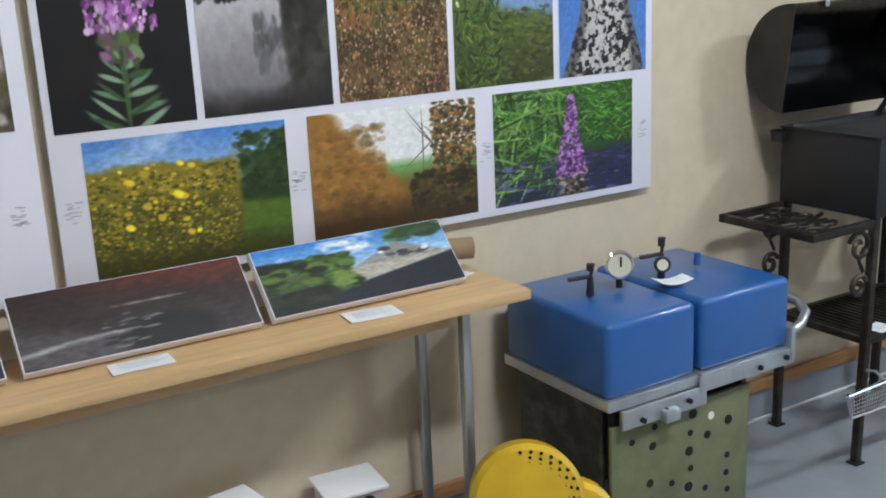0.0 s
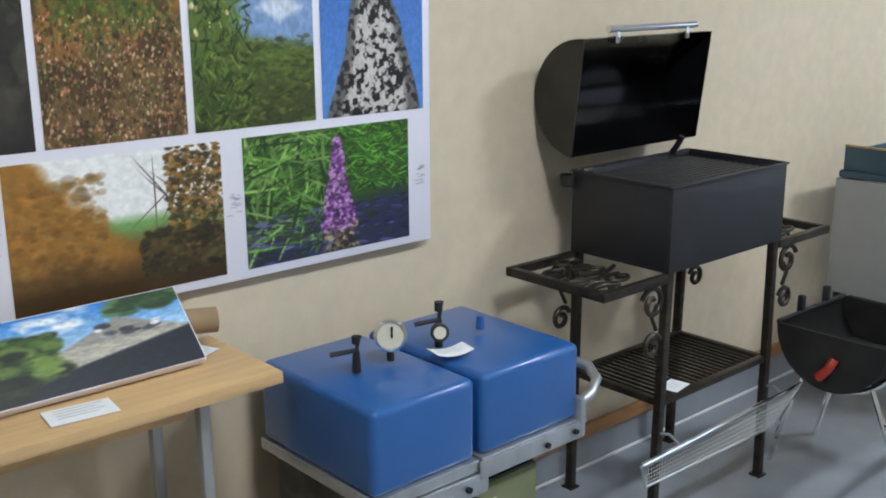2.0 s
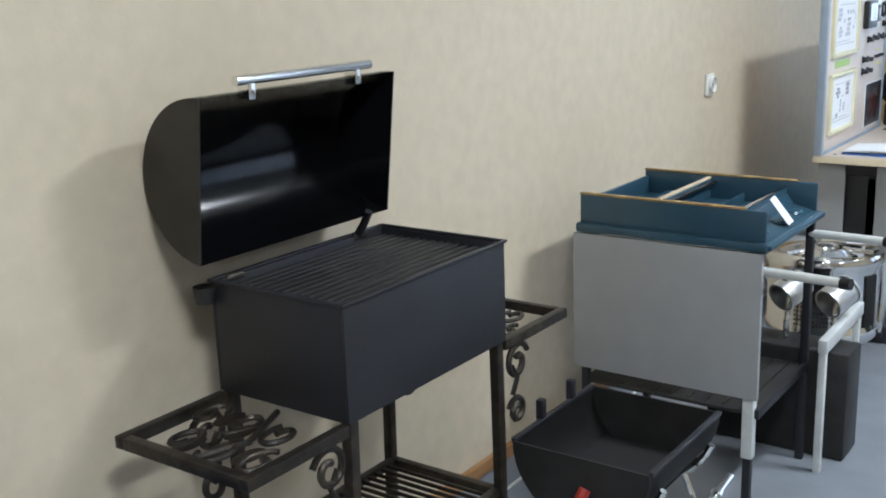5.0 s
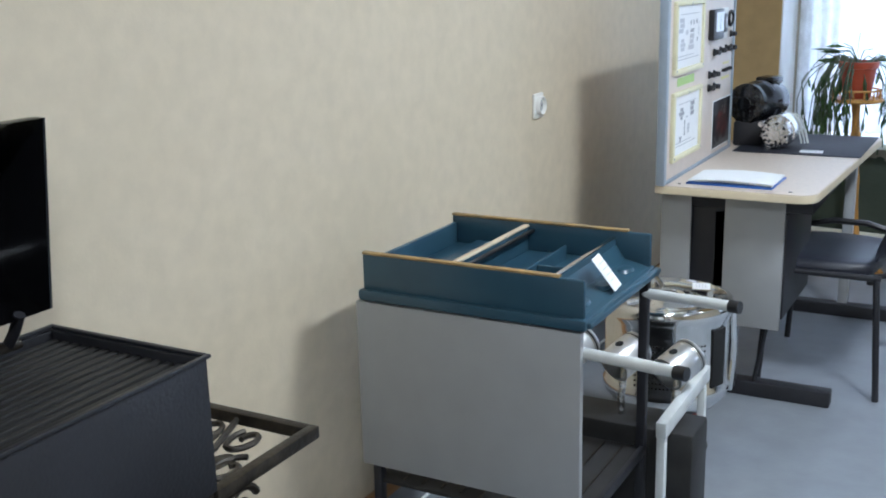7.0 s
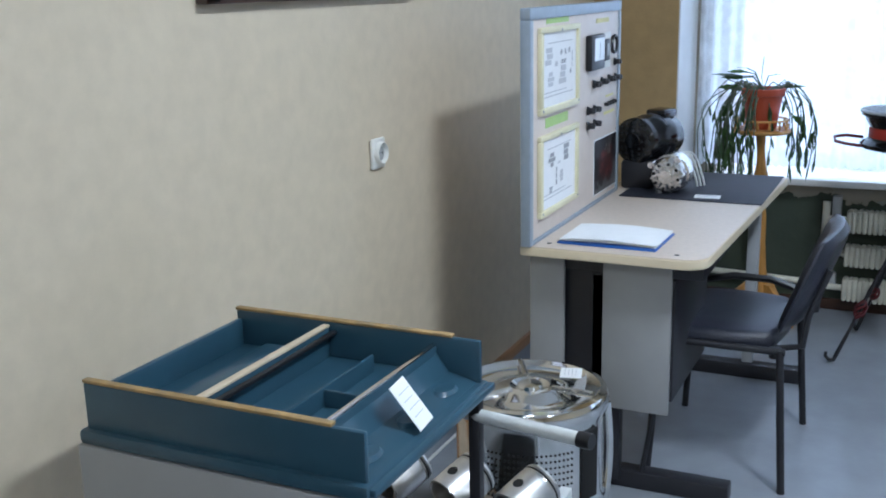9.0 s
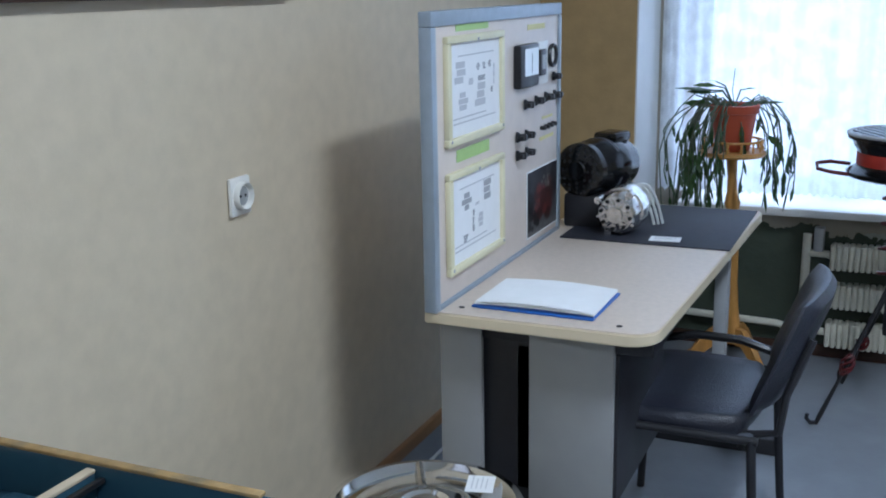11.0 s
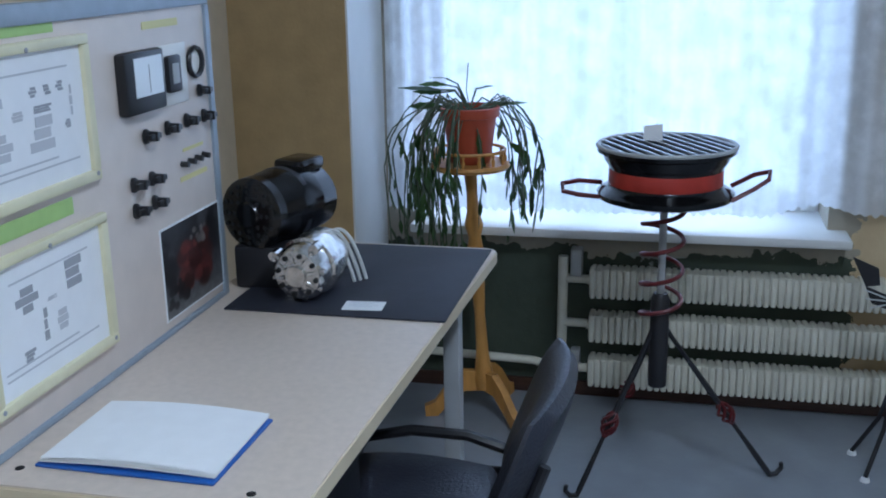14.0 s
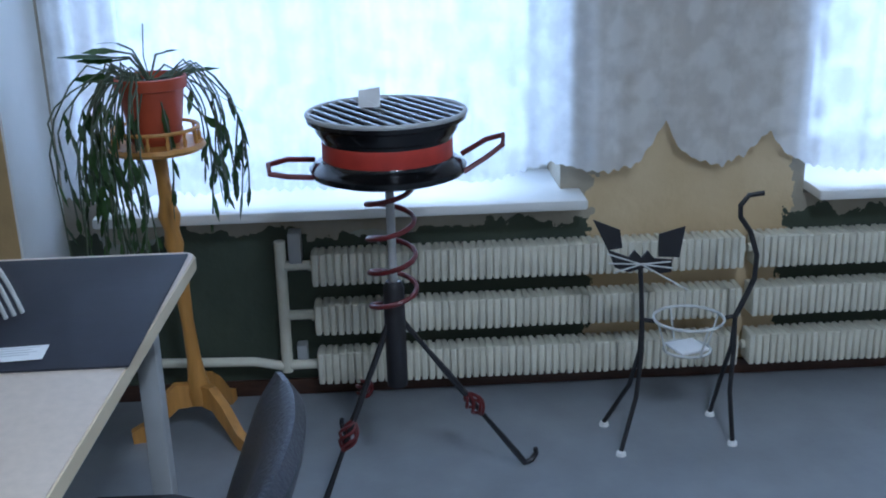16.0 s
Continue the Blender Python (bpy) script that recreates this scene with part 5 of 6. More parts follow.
for i in range(20):
    for j in range(9):
        a = math.radians(168 + i * 3.4)
        p0 = DC + Vector((0.1858 * math.cos(a), 0.1858 * math.sin(a), 0.26 + 0.016 * j))
        rod(p0, p0 + Vector((math.cos(a), math.sin(a), 0)) * 0.0012, 0.003, seg=6, bm=bm)
tagged(part("perforation_field", bm, "hole", dm), kind="stuff")
pts = [DC + Vector((0.192 * math.cos(a) + 0.008 * math.sin(s * math.pi) * math.cos(a), 0.192 * math.sin(a) + 0.008 * math.sin(s * math.pi) * math.sin(a), 0.46 - 0.26 * s)) for s in np.linspace(0, 1, 12) for a in (math.radians(-75),)]
part("side_tube", tube(pts, 0.009, 8), "chrome", drum)
card("paper_card", (4.70, 1.625, 0.500), 0.07, 0.055, 15, "small white card on the steel drum")


# ---- training desk ----
DX0, DX1, DY0, DY1 = 4.978, 6.30, 1.308, 1.868
desk = thing("training_desk", (5.6, 1.6, 0), "beige laminate desk with grey end panels and black feet", "desk")
rc = 0.06
outline = arc(DX0 + rc, DY0 + 0.042 + rc, rc, 180, 270, 8) + arc(DX1 - 0.03, DY0 + 0.03, 0.03, 270, 360, 6) + [(DX1, DY1), (DX0, DY1)]
bm = prism(outline, "z", 0.722, 0.748)
bmesh.ops.bevel(bm, geom=[e for e in bm.edges if abs(e.verts[0].co.z - e.verts[1].co.z) < 1e-6], offset=0.003, segments=2, affect="EDGES")
part("edge_band", bm, "desk_edge", desk, "cream edge band")
inner = [(x + (0.003 if x < 5.6 else -0.003), y + (0.003 if y < 1.6 else -0.003)) for x, y in outline]
part("desktop", prism(inner, "z", 0.748, 0.7505), "desk_top", desk, "beige speckled laminate top", False)
part("frame_rail", box(5.065, 6.22, 1.37, 1.85, 0.672, 0.722, 0.002), "black_paint", desk, "black under-frame")
part("end_panel", box(5.058, 5.074, 1.765, 1.868, 0.0, 0.706, 0.002), "panel_grey", desk, "grey end panel")
part("end_panel", box(5.058, 5.074, 1.455, 1.650, 0.268, 0.706, 0.002), "panel_grey", desk, "grey end panel")
part("column", box(5.085, 5.12, 1.60, 1.80, 0.03, 0.67, 0.002), "black_paint", desk)
part("brace", tube([(5.10, 1.50, 0.28), (5.12, 1.54, 0.05)], 0.008, 8), "black_paint", desk)
part("foot", box(5.105, 5.165, 1.285, 1.80, 0.0, 0.055, 0.006), "black_paint", desk, "black foot bar")
part("foot", box(6.14, 6.20, 1.20, 1.80, 0.0, 0.055, 0.006), "black_paint", desk, "black foot bar")
part("leg", box(6.165, 6.215, 1.385, 1.425, 0.0, 0.668, 0.004), "steel_grey", desk, "grey steel leg")
part("modesty_panel", box(5.12, 6.16, 1.70, 1.715, 0.25, 0.667, 0.002), "panel_grey", desk)
# Plain black box fills the space behind the end panel.
part("inner_box", box(5.085, 5.55, 1.45, 1.69, 0.30, 0.66, 0.004), "black_paint", desk, "dark box under the desktop")
for x, y in ((5.03, 1.800), (5.022, 1.436)):
    part("screw_hole", rod((x, y, 0.7506), (x, y, 0.7512), 0.007, seg=14), "hole", desk)
mat = solo("desk_mat", box(5.742, 6.275, 1.322, 1.797, 0.7508, 0.7548, 0.0015), "mat", "thin black mat on the desk", "mat")

# open folder
bk = thing("open_folder", (5.14, 1.64, 0.7505), "blue folder with white printed pages on the desk", "folder")
part("cover", box(5.034, 5.250, 1.494, 1.778, 0.7508, 0.756, 0.002, turn=-1), "book_blue", bk, "blue cover")
for k in range(3):
    bm = bmesh.new()
    bmesh.ops.create_grid(bm, x_segments=3, y_segments=10, size=0.5)
    for v in bm.verts:
        s = v.co.y
        v.co = Vector((5.142 + v.co.x * 0.205 + 0.002 * k, 1.636 + s * 0.277, 0.759 + 0.0022 * k + 0.004 * math.sin((s + 0.5) * math.pi) * (1 + 0.3 * k)))
    part("page", bm, "paper", bk)
# ---- instrument board on the desk ----
BX0, BX1, BY, BZ0, BZ1 = 4.962, 5.855, 1.838, 0.7505, 1.403
bd = thing("instrument_board", (5.4, BY, 0.7505), "upright training board with meters, switches and framed diagrams", "instrument board")
part("panel", box(BX0 + 0.02, BX1 - 0.02, BY, BY + 0.018, BZ0 + 0.003, BZ1 - 0.02, 0.001), "board_face", bd, "pale beige panel")
for a, c, e, f in ((BX0, BX1, BZ1 - 0.032, BZ1), (BX0, BX0 + 0.026, BZ0, BZ1 - 0.032), (BX1 - 0.020, BX1, BZ0, BZ1 - 0.032), (BX0 + 0.026, BX1 - 0.020, BZ0, BZ0 + 0.012)):
    part("edge_rail", box(a, c, BY - 0.006, BY + 0.024, e, f, 0.003), "frame_grey", bd, "grey-blue rail")
B = BY - 0.001


def sheet_frame(x0, x1, z0, z1, seed):
    fr = part("diagram_frame", box(x0 + 0.012, x1 - 0.012, BY - 0.006, BY, z0 + 0.012, z1 - 0.012), "paper", bd, "framed white diagram sheet", False)
    for a, c, e, f in ((x0, x1, z1 - 0.016, z1), (x0, x1, z0, z0 + 0.018), (x0, x0 + 0.020, z0 + 0.018, z1 - 0.016), (x1 - 0.020, x1, z0 + 0.018, z1 - 0.016)):
        part("slat", box(a, c, BY - 0.014, BY, e, f, 0.003), "cream", fr, "cream wooden slat")
    for x, z in (((x0 + x1) / 2, z1 - 0.012), (x0 + 0.014, z0 + 0.012), (x1 - 0.014, z0 + 0.012)):
        part("screw", rod((x, BY - 0.0135, z), (x, BY - 0.0152, z), 0.004, seg=8), "dark_ink", fr)
    r = random.Random(seed)
    w, h = x1 - x0 - 0.06, z1 - z0 - 0.06
    q = BY - 0.0062
    part("text_line", box(x0 + 0.07, x1 - 0.06, q - 0.0004, q, z1 - 0.047, z1 - 0.044), "ink", fr, smooth=False)
    for k in range(2):
        part("text_line", box(x0 + 0.04, x1 - 0.05 - 0.06 * k, q - 0.0004, q, z0 + 0.045 + 0.011 * k, z0 + 0.048 + 0.011 * k), "ink", fr, smooth=False)
    spots = ([(0.18, 0.72, 0.07, 0.05, "ink"), (0.55, 0.75, 0.02, 0.016, "dark_ink"), (0.68, 0.75, 0.02, 0.016, "dark_ink"), (0.8, 0.76, 0.02, 0.016, "dark_ink"), (0.4, 0.58, 0.03, 0.015, "ink"),
              (0.62, 0.6, 0.05, 0.012, "dark_ink"), (0.22, 0.36, 0.07, 0.042, "ink"), (0.60, 0.40, 0.075, 0.055, "ink"), (0.85, 0.42, 0.02, 0.014, "dark_ink"), (0.9, 0.62, 0.008, 0.05, "ink")] if seed == 1 else
             [(0.28, 0.72, 0.06, 0.042, "dark_ink"), (0.72, 0.76, 0.06, 0.050, "dark_ink"), (0.42, 0.42, 0.016, 0.055, "dark_ink"), (0.58, 0.38, 0.03, 0.035, "ink"), (0.25, 0.22, 0.03, 0.018, "dark_ink"), (0.5, 0.62, 0.03, 0.006, "ink")])
    for u, v, bw, bh, m in spots:
        cx, cz = x0 + 0.03 + w * u, z0 + 0.03 + h * v
        for k in range(3):
            part("drawing", box(cx - bw / 2 + r.uniform(0, bw * 0.3), cx + bw / 2 - r.uniform(0, bw * 0.3), q - 0.0004 - 0.0002 * k, q, cz - bh / 2 + k * bh / 3, cz - bh / 2 + (k + 0.85) * bh / 3), m, fr, smooth=False)


sheet_frame(5.032, 5.378, 1.108, 1.348, 1)
sheet_frame(5.032, 5.378, 0.816, 1.050, 2)
part("label_strip", box(5.105, 5.30, BY - 0.0012, BY, 1.356, 1.378), "lime", bd, "lime paper strip", False)
part("label_strip", box(5.10, 5.30, BY - 0.0012, BY, 1.066, 1.094), "lime", bd, "lime paper strip", False)
part("label_strip", box(5.58, 5.72, BY - 0.0012, BY, 1.338, 1.352), "lemon", bd, "yellow paper strip", False)
part("label_strip", box(5.70, 5.79, BY - 0.0012, BY, 1.092, 1.099), "lemon", bd, "yellow paper strip", False)
part("label_strip", box(5.68, 5.80, BY - 0.0012, BY, 1.035, 1.045), "lemon", bd, "yellow paper strip", False)
mt = part("meter", box(5.470, 5.615, BY - 0.022, BY, 1.195, 1.305, 0.006), "black_plastic", bd, "black square meter")
part("scale", box(5.500, 5.602, BY - 0.0234, BY - 0.021, 1.225, 1.294), "meter_glass", mt, "white meter scale", False)
part("pointer", box(5.5505, 5.5515, BY - 0.0240, BY - 0.0233, 1.23, 1.28), "hole", mt, smooth=False)
pl = part("switch_plate", box(5.625, 5.740, BY - 0.004, BY, 1.190, 1.305, 0.002), "outlet", bd, "white switch plate")
part("rocker", box(5.642, 5.695, BY - 0.016, BY - 0.004, 1.215, 1.285, 0.005), "black_plastic", pl)
part("rocker_face", box(5.655, 5.682, BY - 0.0175, BY - 0.015, 1.232, 1.270, 0.002), "steel_grey", pl)
part("dial_ring", lathe([(0.030, 0), (0.033, 0.006), (0.030, 0.012), (0.025, 0.010), (0.024, 0.0)], facing((5.775, BY, 1.262), (0, -1, 0)), 28), "black_plastic", bd, "round black dial ring")
part("dial_face", lathe([(0.025, 0.003), (0, 0.003)], facing((5.775, BY, 1.262), (0, -1, 0)), 28), "outlet", bd)


def knob(x, z, s=1.0):
    k = part("switch", lathe([(0, 0), (0.014 * s, 0), (0.014 * s, 0.006), (0.010 * s, 0.010), (0.009 * s, 0.026), (0, 0.028)], facing((x, BY, z), (0.25, -1, 0)), 16), "black_plastic", bd, "black switch")
    part("toggle", box(x - 0.018 * s, x + 0.022 * s, BY - 0.024, BY - 0.016, z - 0.005 * s, z + 0.006 * s, 0.002), "black_plastic", k)


for x, z in ((5.555, 1.148), (5.640, 1.150), (5.722, 1.152), (5.800, 1.150), (5.495, 1.070), (5.562, 1.068), (5.495, 1.022), (5.565, 1.022)):
    knob(x, z)
knob(5.790, 1.203, 0.9)
for k in range(4):
    part("terminal", rod((5.690 + 0.032 * k, BY, 1.070 + 0.001 * k), (5.690 + 0.032 * k, BY - 0.016, 1.070), 0.006, seg=10), "black_plastic", bd)
photo("photograph", red_machine, 91, (5.578, BY - 0.0018, 0.782), (0.255, 0, 0), (0, 0, 0.178), bd, 120, "photo of a red machine")
part("photo_border", box(5.574, 5.837, BY - 0.0012, BY, 0.778, 0.964), "paper", bd, smooth=False)

# ---- motors on the desk ----
mo = thing("electric_motor", (6.04, 1.80, 0.7505), "black electric motor with a ribbed end cap", "motor")
part("pedestal", box(5.885, 6.12, 1.715, 1.832, 0.7508, 0.85, 0.01), "black_paint", mo)
MC = Vector((6.022, 1.752, 0.918))
MW = (-0.96, 0.26, 0.02)
part("body", lathe([(0, -0.105), (0.06, -0.105), (0.076, -0.092), (0.082, -0.03), (0.084, -0.03), (0.084, 0.06), (0.080, 0.066), (0.078, 0.12), (0.070, 0.134), (0, 0.136)], facing(MC, MW), 40), "black_gloss", mo)
cap = part("end_cap", lathe([(0.079, 0.108), (0.0815, 0.110), (0.080, 0.132), (0.066, 0.142), (0.03, 0.145), (0.026, 0.150), (0, 0.150)], facing(MC, MW), 40), "black_gloss", mo, "perforated end cap")
qm = facing(MC, MW)
for ring, n in ((0.050, 12), (0.036, 8), (0.064, 16)):
    for k in range(n):
        a = k * math.tau / n
        p0 = qm @ Vector((ring * math.cos(a), ring * math.sin(a), 0.1405))
        part("vent_hole", rod(p0, p0 + qm.to_3x3() @ Vector((0, 0, 0.0045)), 0.0048, seg=6), "hole", cap)
part("terminal_box", box(6.02, 6.115, 1.695, 1.775, 0.985, 1.016, 0.010, turn=-15), "black_gloss", mo)
part("band", lathe([(0.0842, -0.01), (0.0862, -0.008), (0.0862, 0.008), (0.0842, 0.01)], facing(MC + Vector((-0.02, 0.008, 0)), MW), 40), "black_paint", mo)

al = thing("alternator", (5.86, 1.62, 0.7548), "bright cast-aluminium alternator lying on the mat", "alternator")
AC, aw = Vector((5.865, 1.645, 0.822)), Vector((-0.97, 0.06, -0.05))
qa = facing(AC, aw)
part("body", lathe([(0, -0.09), (0.045, -0.09), (0.060, -0.080), (0.062, -0.035), (0.066, -0.033), (0.067, 0.0), (0.066, 0.020), (0.060, 0.022), (0.061, 0.055), (0.050, 0.072), (0.022, 0.075), (0.022, 0.084), (0, 0.084)], qa, 36), "cast_alu", al)
for k in range(8):
    a = k * math.tau / 8 + 0.2
    d = Vector((math.cos(a), math.sin(a), 0))
    part("rib", rod(qa @ (d * 0.026 + Vector((0, 0, 0.075))), qa @ (d * 0.058 + Vector((0, 0, 0.062))), 0.0055, seg=6), "cast_alu", al)
    p0 = qa @ (Vector((math.cos(a + 0.39), math.sin(a + 0.39), 0)) * 0.043 + Vector((0, 0, 0.0735)))
    part("vent_hole", rod(p0, p0 + qa.to_3x3() @ Vector((0, 0, 0.003)), 0.0055, seg=8), "hole", al)
for a in (1.0, 2.6, 4.3):
    d = Vector((math.cos(a), math.sin(a), 0))
    part("lug", rod(qa @ (d * 0.066 + Vector((0, 0, 0.03))), qa @ (d * 0.066 + Vector((0, 0, 0.062))), 0.011, seg=12), "cast_alu", al)
for k in range(3):
    pts = [(5.905 + 0.03 * t_ + 0.012 * k, 1.640 - 0.010 * k - 0.070 * t_, 0.876 + 0.022 * math.sin(t_ * math.pi * 0.8) - 0.124 * t_ ** 2.2) for t_ in np.linspace(0, 1, 14)]
    part("lead", tube(pts, 0.0042, 6), "white_pipe", al, "pale lead")
card("paper_card", (5.800, 1.508, 0.7548), 0.085, 0.055, -85, "small white card on the mat")

# ---- chair ----
chair = thing("visitor_chair", (5.52, 1.34, 0), "black leatherette visitor chair with steel tube legs", "chair")
SCX, SCY = 5.515, 1.395
bm = box(SCX - 0.235, SCX + 0.235, SCY - 0.215, SCY + 0.235, 0.408, 0.464, 0.027, seg=4)
bmesh.ops.subdivide_edges(bm, edges=[e for e in bm.edges if e.calc_length() > 0.2], cuts=5, use_grid_fill=True)
for v in bm.verts:
    u, w = (v.co.x - SCX) / 0.235, (v.co.y - SCY) / 0.23
    v.co.x = SCX + (v.co.x - SCX) * (1 - 0.15 * w * w)
    v.co.y = SCY + (v.co.y - SCY) * (1 - 0.15 * u * u)
    v.co.z += 0.012 * (1 - u * u) * (1 - w * w) - 0.014 * max(0, w) ** 2
part("seat", bm, "leather", chair, "padded black seat")
part("seat_shell", box(SCX - 0.20, SCX + 0.20, SCY - 0.19, SCY + 0.20, 0.402, 0.420, 0.008), "black_plastic", chair)
bm = bmesh.new()
n, m2 = 14, 14
front, back = [], []
for i in range(n + 1):
    for j in range(m2 + 1):
        u, w = -1 + 2 * i / n, -1 + 2 * j / m2
        z = 0.612 + 0.148 * w * (1 - 0.10 * u * u)
        x = SCX + 0.235 * u * (1 - 0.10 * w * w - 0.05 * w)
        curve = 0.030 * u * u
        y = 1.165 - 0.110 * (z - 0.47) / 0.29 + curve
        th = 0.028 * math.sqrt(max(0.0, (1 - u ** 6) * (1 - w ** 6))) + 0.004
        front.append(bm.verts.new((x, y + th, z)))
        back.append(bm.verts.new((x, y - th, z)))
at = lambda i, j: i * (m2 + 1) + j
for i in range(n):
    for j in range(m2):
        q4 = (at(i, j), at(i + 1, j), at(i + 1, j + 1), at(i, j + 1))
        bm.faces.new([front[k] for k in q4])
        bm.faces.new([back[k] for k in q4[::-1]])
ring = [at(i, 0) for i in range(n + 1)] + [at(n, j) for j in range(1, m2 + 1)] + [at(i, m2) for i in range(n - 1, -1, -1)] + [at(0, j) for j in range(m2 - 1, 0, -1)]
for a, c in zip(ring, ring[1:] + ring[:1]):
    bm.faces.new((front[a], back[a], back[c], front[c]))
part("backrest", bm, "leather", chair, "padded black backrest")
for x, xf, sg in ((5.270, 5.240, -1), (5.760, 5.785, 1)):
    part("leg", tube([(xf, 1.155, 0), (x, 1.185, 0.43)], 0.0115, 10), "black_paint", chair)
    part("leg", tube([(xf + 0.01, 1.555, 0), (x, 1.530, 0.43)], 0.0115, 10), "black_paint", chair)
    part("side_bar", tube([(x, 1.17, 0.425), (x, 1.54, 0.425)], 0.011, 10), "black_paint", chair)
    part("back_post", tube([(x - sg * 0.06, 1.20, 0.415), (x - sg * 0.06, 1.13, 0.43), (x - sg * 0.065, 1.12, 0.52), (x - sg * 0.08, 1.07, 0.66)], 0.010, 8), "black_paint", chair)
part("cross_bar", tube([(5.27, 1.50, 0.42), (5.76, 1.50, 0.42)], 0.010, 8), "black_paint", chair)
pts = [(5.735, 1.53, 0.43), (5.745, 1.50, 0.485), (5.755, 1.40, 0.505), (5.755, 1.28, 0.503), (5.75, 1.20, 0.482), (5.74, 1.14, 0.44), (5.73, 1.13, 0.42)]
part("armrest", tube(pts, 0.012, 8), "black_plastic", chair, "curved black armrest")
part("seat_knob", rod((5.29, 1.20, 0.40), (5.29, 1.20, 0.43), 0.018, seg=12), "black_plastic", chair)

# ---- plant on a wooden stand ----
PX, PYC = 6.945, 1.508
ps = thing("plant_stand", (PX, PYC, 0), "honey-coloured turned wooden plant stand with three feet", "plant stand")
T = Matrix.Translation((PX, PYC, 0))
part("post", lathe([(0, 0.09), (0.030, 0.09), (0.034, 0.13), (0.026, 0.17), (0.020, 0.22), (0.017, 0.34), (0.022, 0.45), (0.017, 0.52), (0.026, 0.56), (0.020, 0.60), (0.030, 0.64), (0.020, 0.68), (0.017, 0.74), (0.022, 0.82), (0, 0.82)], T, 20), "honey_wood", ps)
for k in range(3):
    a = math.radians(-135 + 120 * k)
    d = Vector((math.cos(a), math.sin(a), 0))
    nrm = Vector((-d.y, d.x, 0))
    prof = [(0.0, 0.15), (0.05, 0.155), (0.10, 0.115), (0.15, 0.05), (0.185, 0.035), (0.185, 0.0), (0.145, 0.0), (0.10, 0.045), (0.05, 0.085), (0.0, 0.085)]
    bm = bmesh.new()
    lo = [bm.verts.new(Vector((PX, PYC, h)) + d * (0.015 + s) - nrm * 0.013) for s, h in prof]
    hi = [bm.verts.new(Vector((PX, PYC, h)) + d * (0.015 + s) + nrm * 0.013) for s, h in prof]
    bm.faces.new(lo)
    bm.faces.new(hi[::-1])
    for i in range(len(prof)):
        j = (i + 1) % len(prof)
        bm.faces.new((lo[i], lo[j], hi[j], hi[i]))
    part("foot", bm, "honey_wood", ps, "curved wooden foot")
part("plate", lathe([(0, 0.82), (0.118, 0.82), (0.124, 0.828), (0.118, 0.838), (0, 0.838)], T, 36), "honey_wood", ps, "round wooden plate")
for k in range(14):
    a = k * math.tau / 14
    p0 = Vector((PX + 0.108 * math.cos(a), PYC + 0.108 * math.sin(a), 0.838))
    part("baluster", lathe([(0, 0), (0.004, 0), (0.006, 0.014), (0.003, 0.024), (0.005, 0.034), (0, 0.036)], Matrix.Translation(p0), 8), "honey_wood", ps)
part("rail", tube([(PX + 0.108 * math.cos(a), PYC + 0.108 * math.sin(a), 0.877) for a in np.linspace(0, math.tau, 32, endpoint=False)], 0.005, 6, closed=True), "honey_wood", ps)

pot = thing("potted_cactus", (PX, PYC, 0.838), "trailing leaf cactus in a red-brown plastic pot", "potted plant")
part("pot", lathe([(0, 0.0), (0.060, 0.0), (0.064, 0.012), (0.082, 0.140), (0.090, 0.142), (0.092, 0.170), (0.086, 0.172), (0.082, 0.150), (0, 0.145)], Matrix.Translation((PX, PYC, 0.839)), 36), "terracotta", pot, "red-brown pot")
part("soil", lathe([(0.083, 0.150), (0.04, 0.156), (0, 0.153)], Matrix.Translation((PX, PYC, 0.842)), 20), "soil", pot)
r = random.Random(17)


for o in ps.children:
    if o.name.split(".")[0] in ("post", "foot"):
        for v in o.data.vertices:
            v.co.y -= 0.046 * max(0.0, 1 - v.co.z / 0.82)


def leaf_blade(p, d, length, width, bend):
    """A flat, wavy, tapering cactus segment from p along d."""
    d = d.normalized()
    s0 = d.cross(Vector((r.uniform(-1, 1), r.uniform(-1, 1), r.uniform(0.2, 1)))).normalized()
    bm = bmesh.new()
    rows_ = []
    n_ = 6
    for k in range(n_ + 1):
        s = k / n_
        w_ = width * (math.sin(math.pi * min(1, 0.12 + 0.86 * s)) ** 0.8) * (1 + 0.15 * (-1) ** k)
        c_ = p + d * length * s + Vector((0, 0, -bend * s * s))
        rows_.append((bm.verts.new(c_ - s0 * w_), bm.verts.new(c_ + s0.cross(d) * width * 0.12), bm.verts.new(c_ + s0 * w_)))
    for a, c in zip(rows_, rows_[1:]):
        bm.faces.new((a[0], a[1], c[1], c[0]))
        bm.faces.new((a[1], a[2], c[2], c[1]))
    bmesh.ops.solidify(bm, geom=bm.faces[:], thickness=0.0015)
    part("leaf", bm, "leaf", pot)
    return p + d * length + Vector((0, 0, -bend))


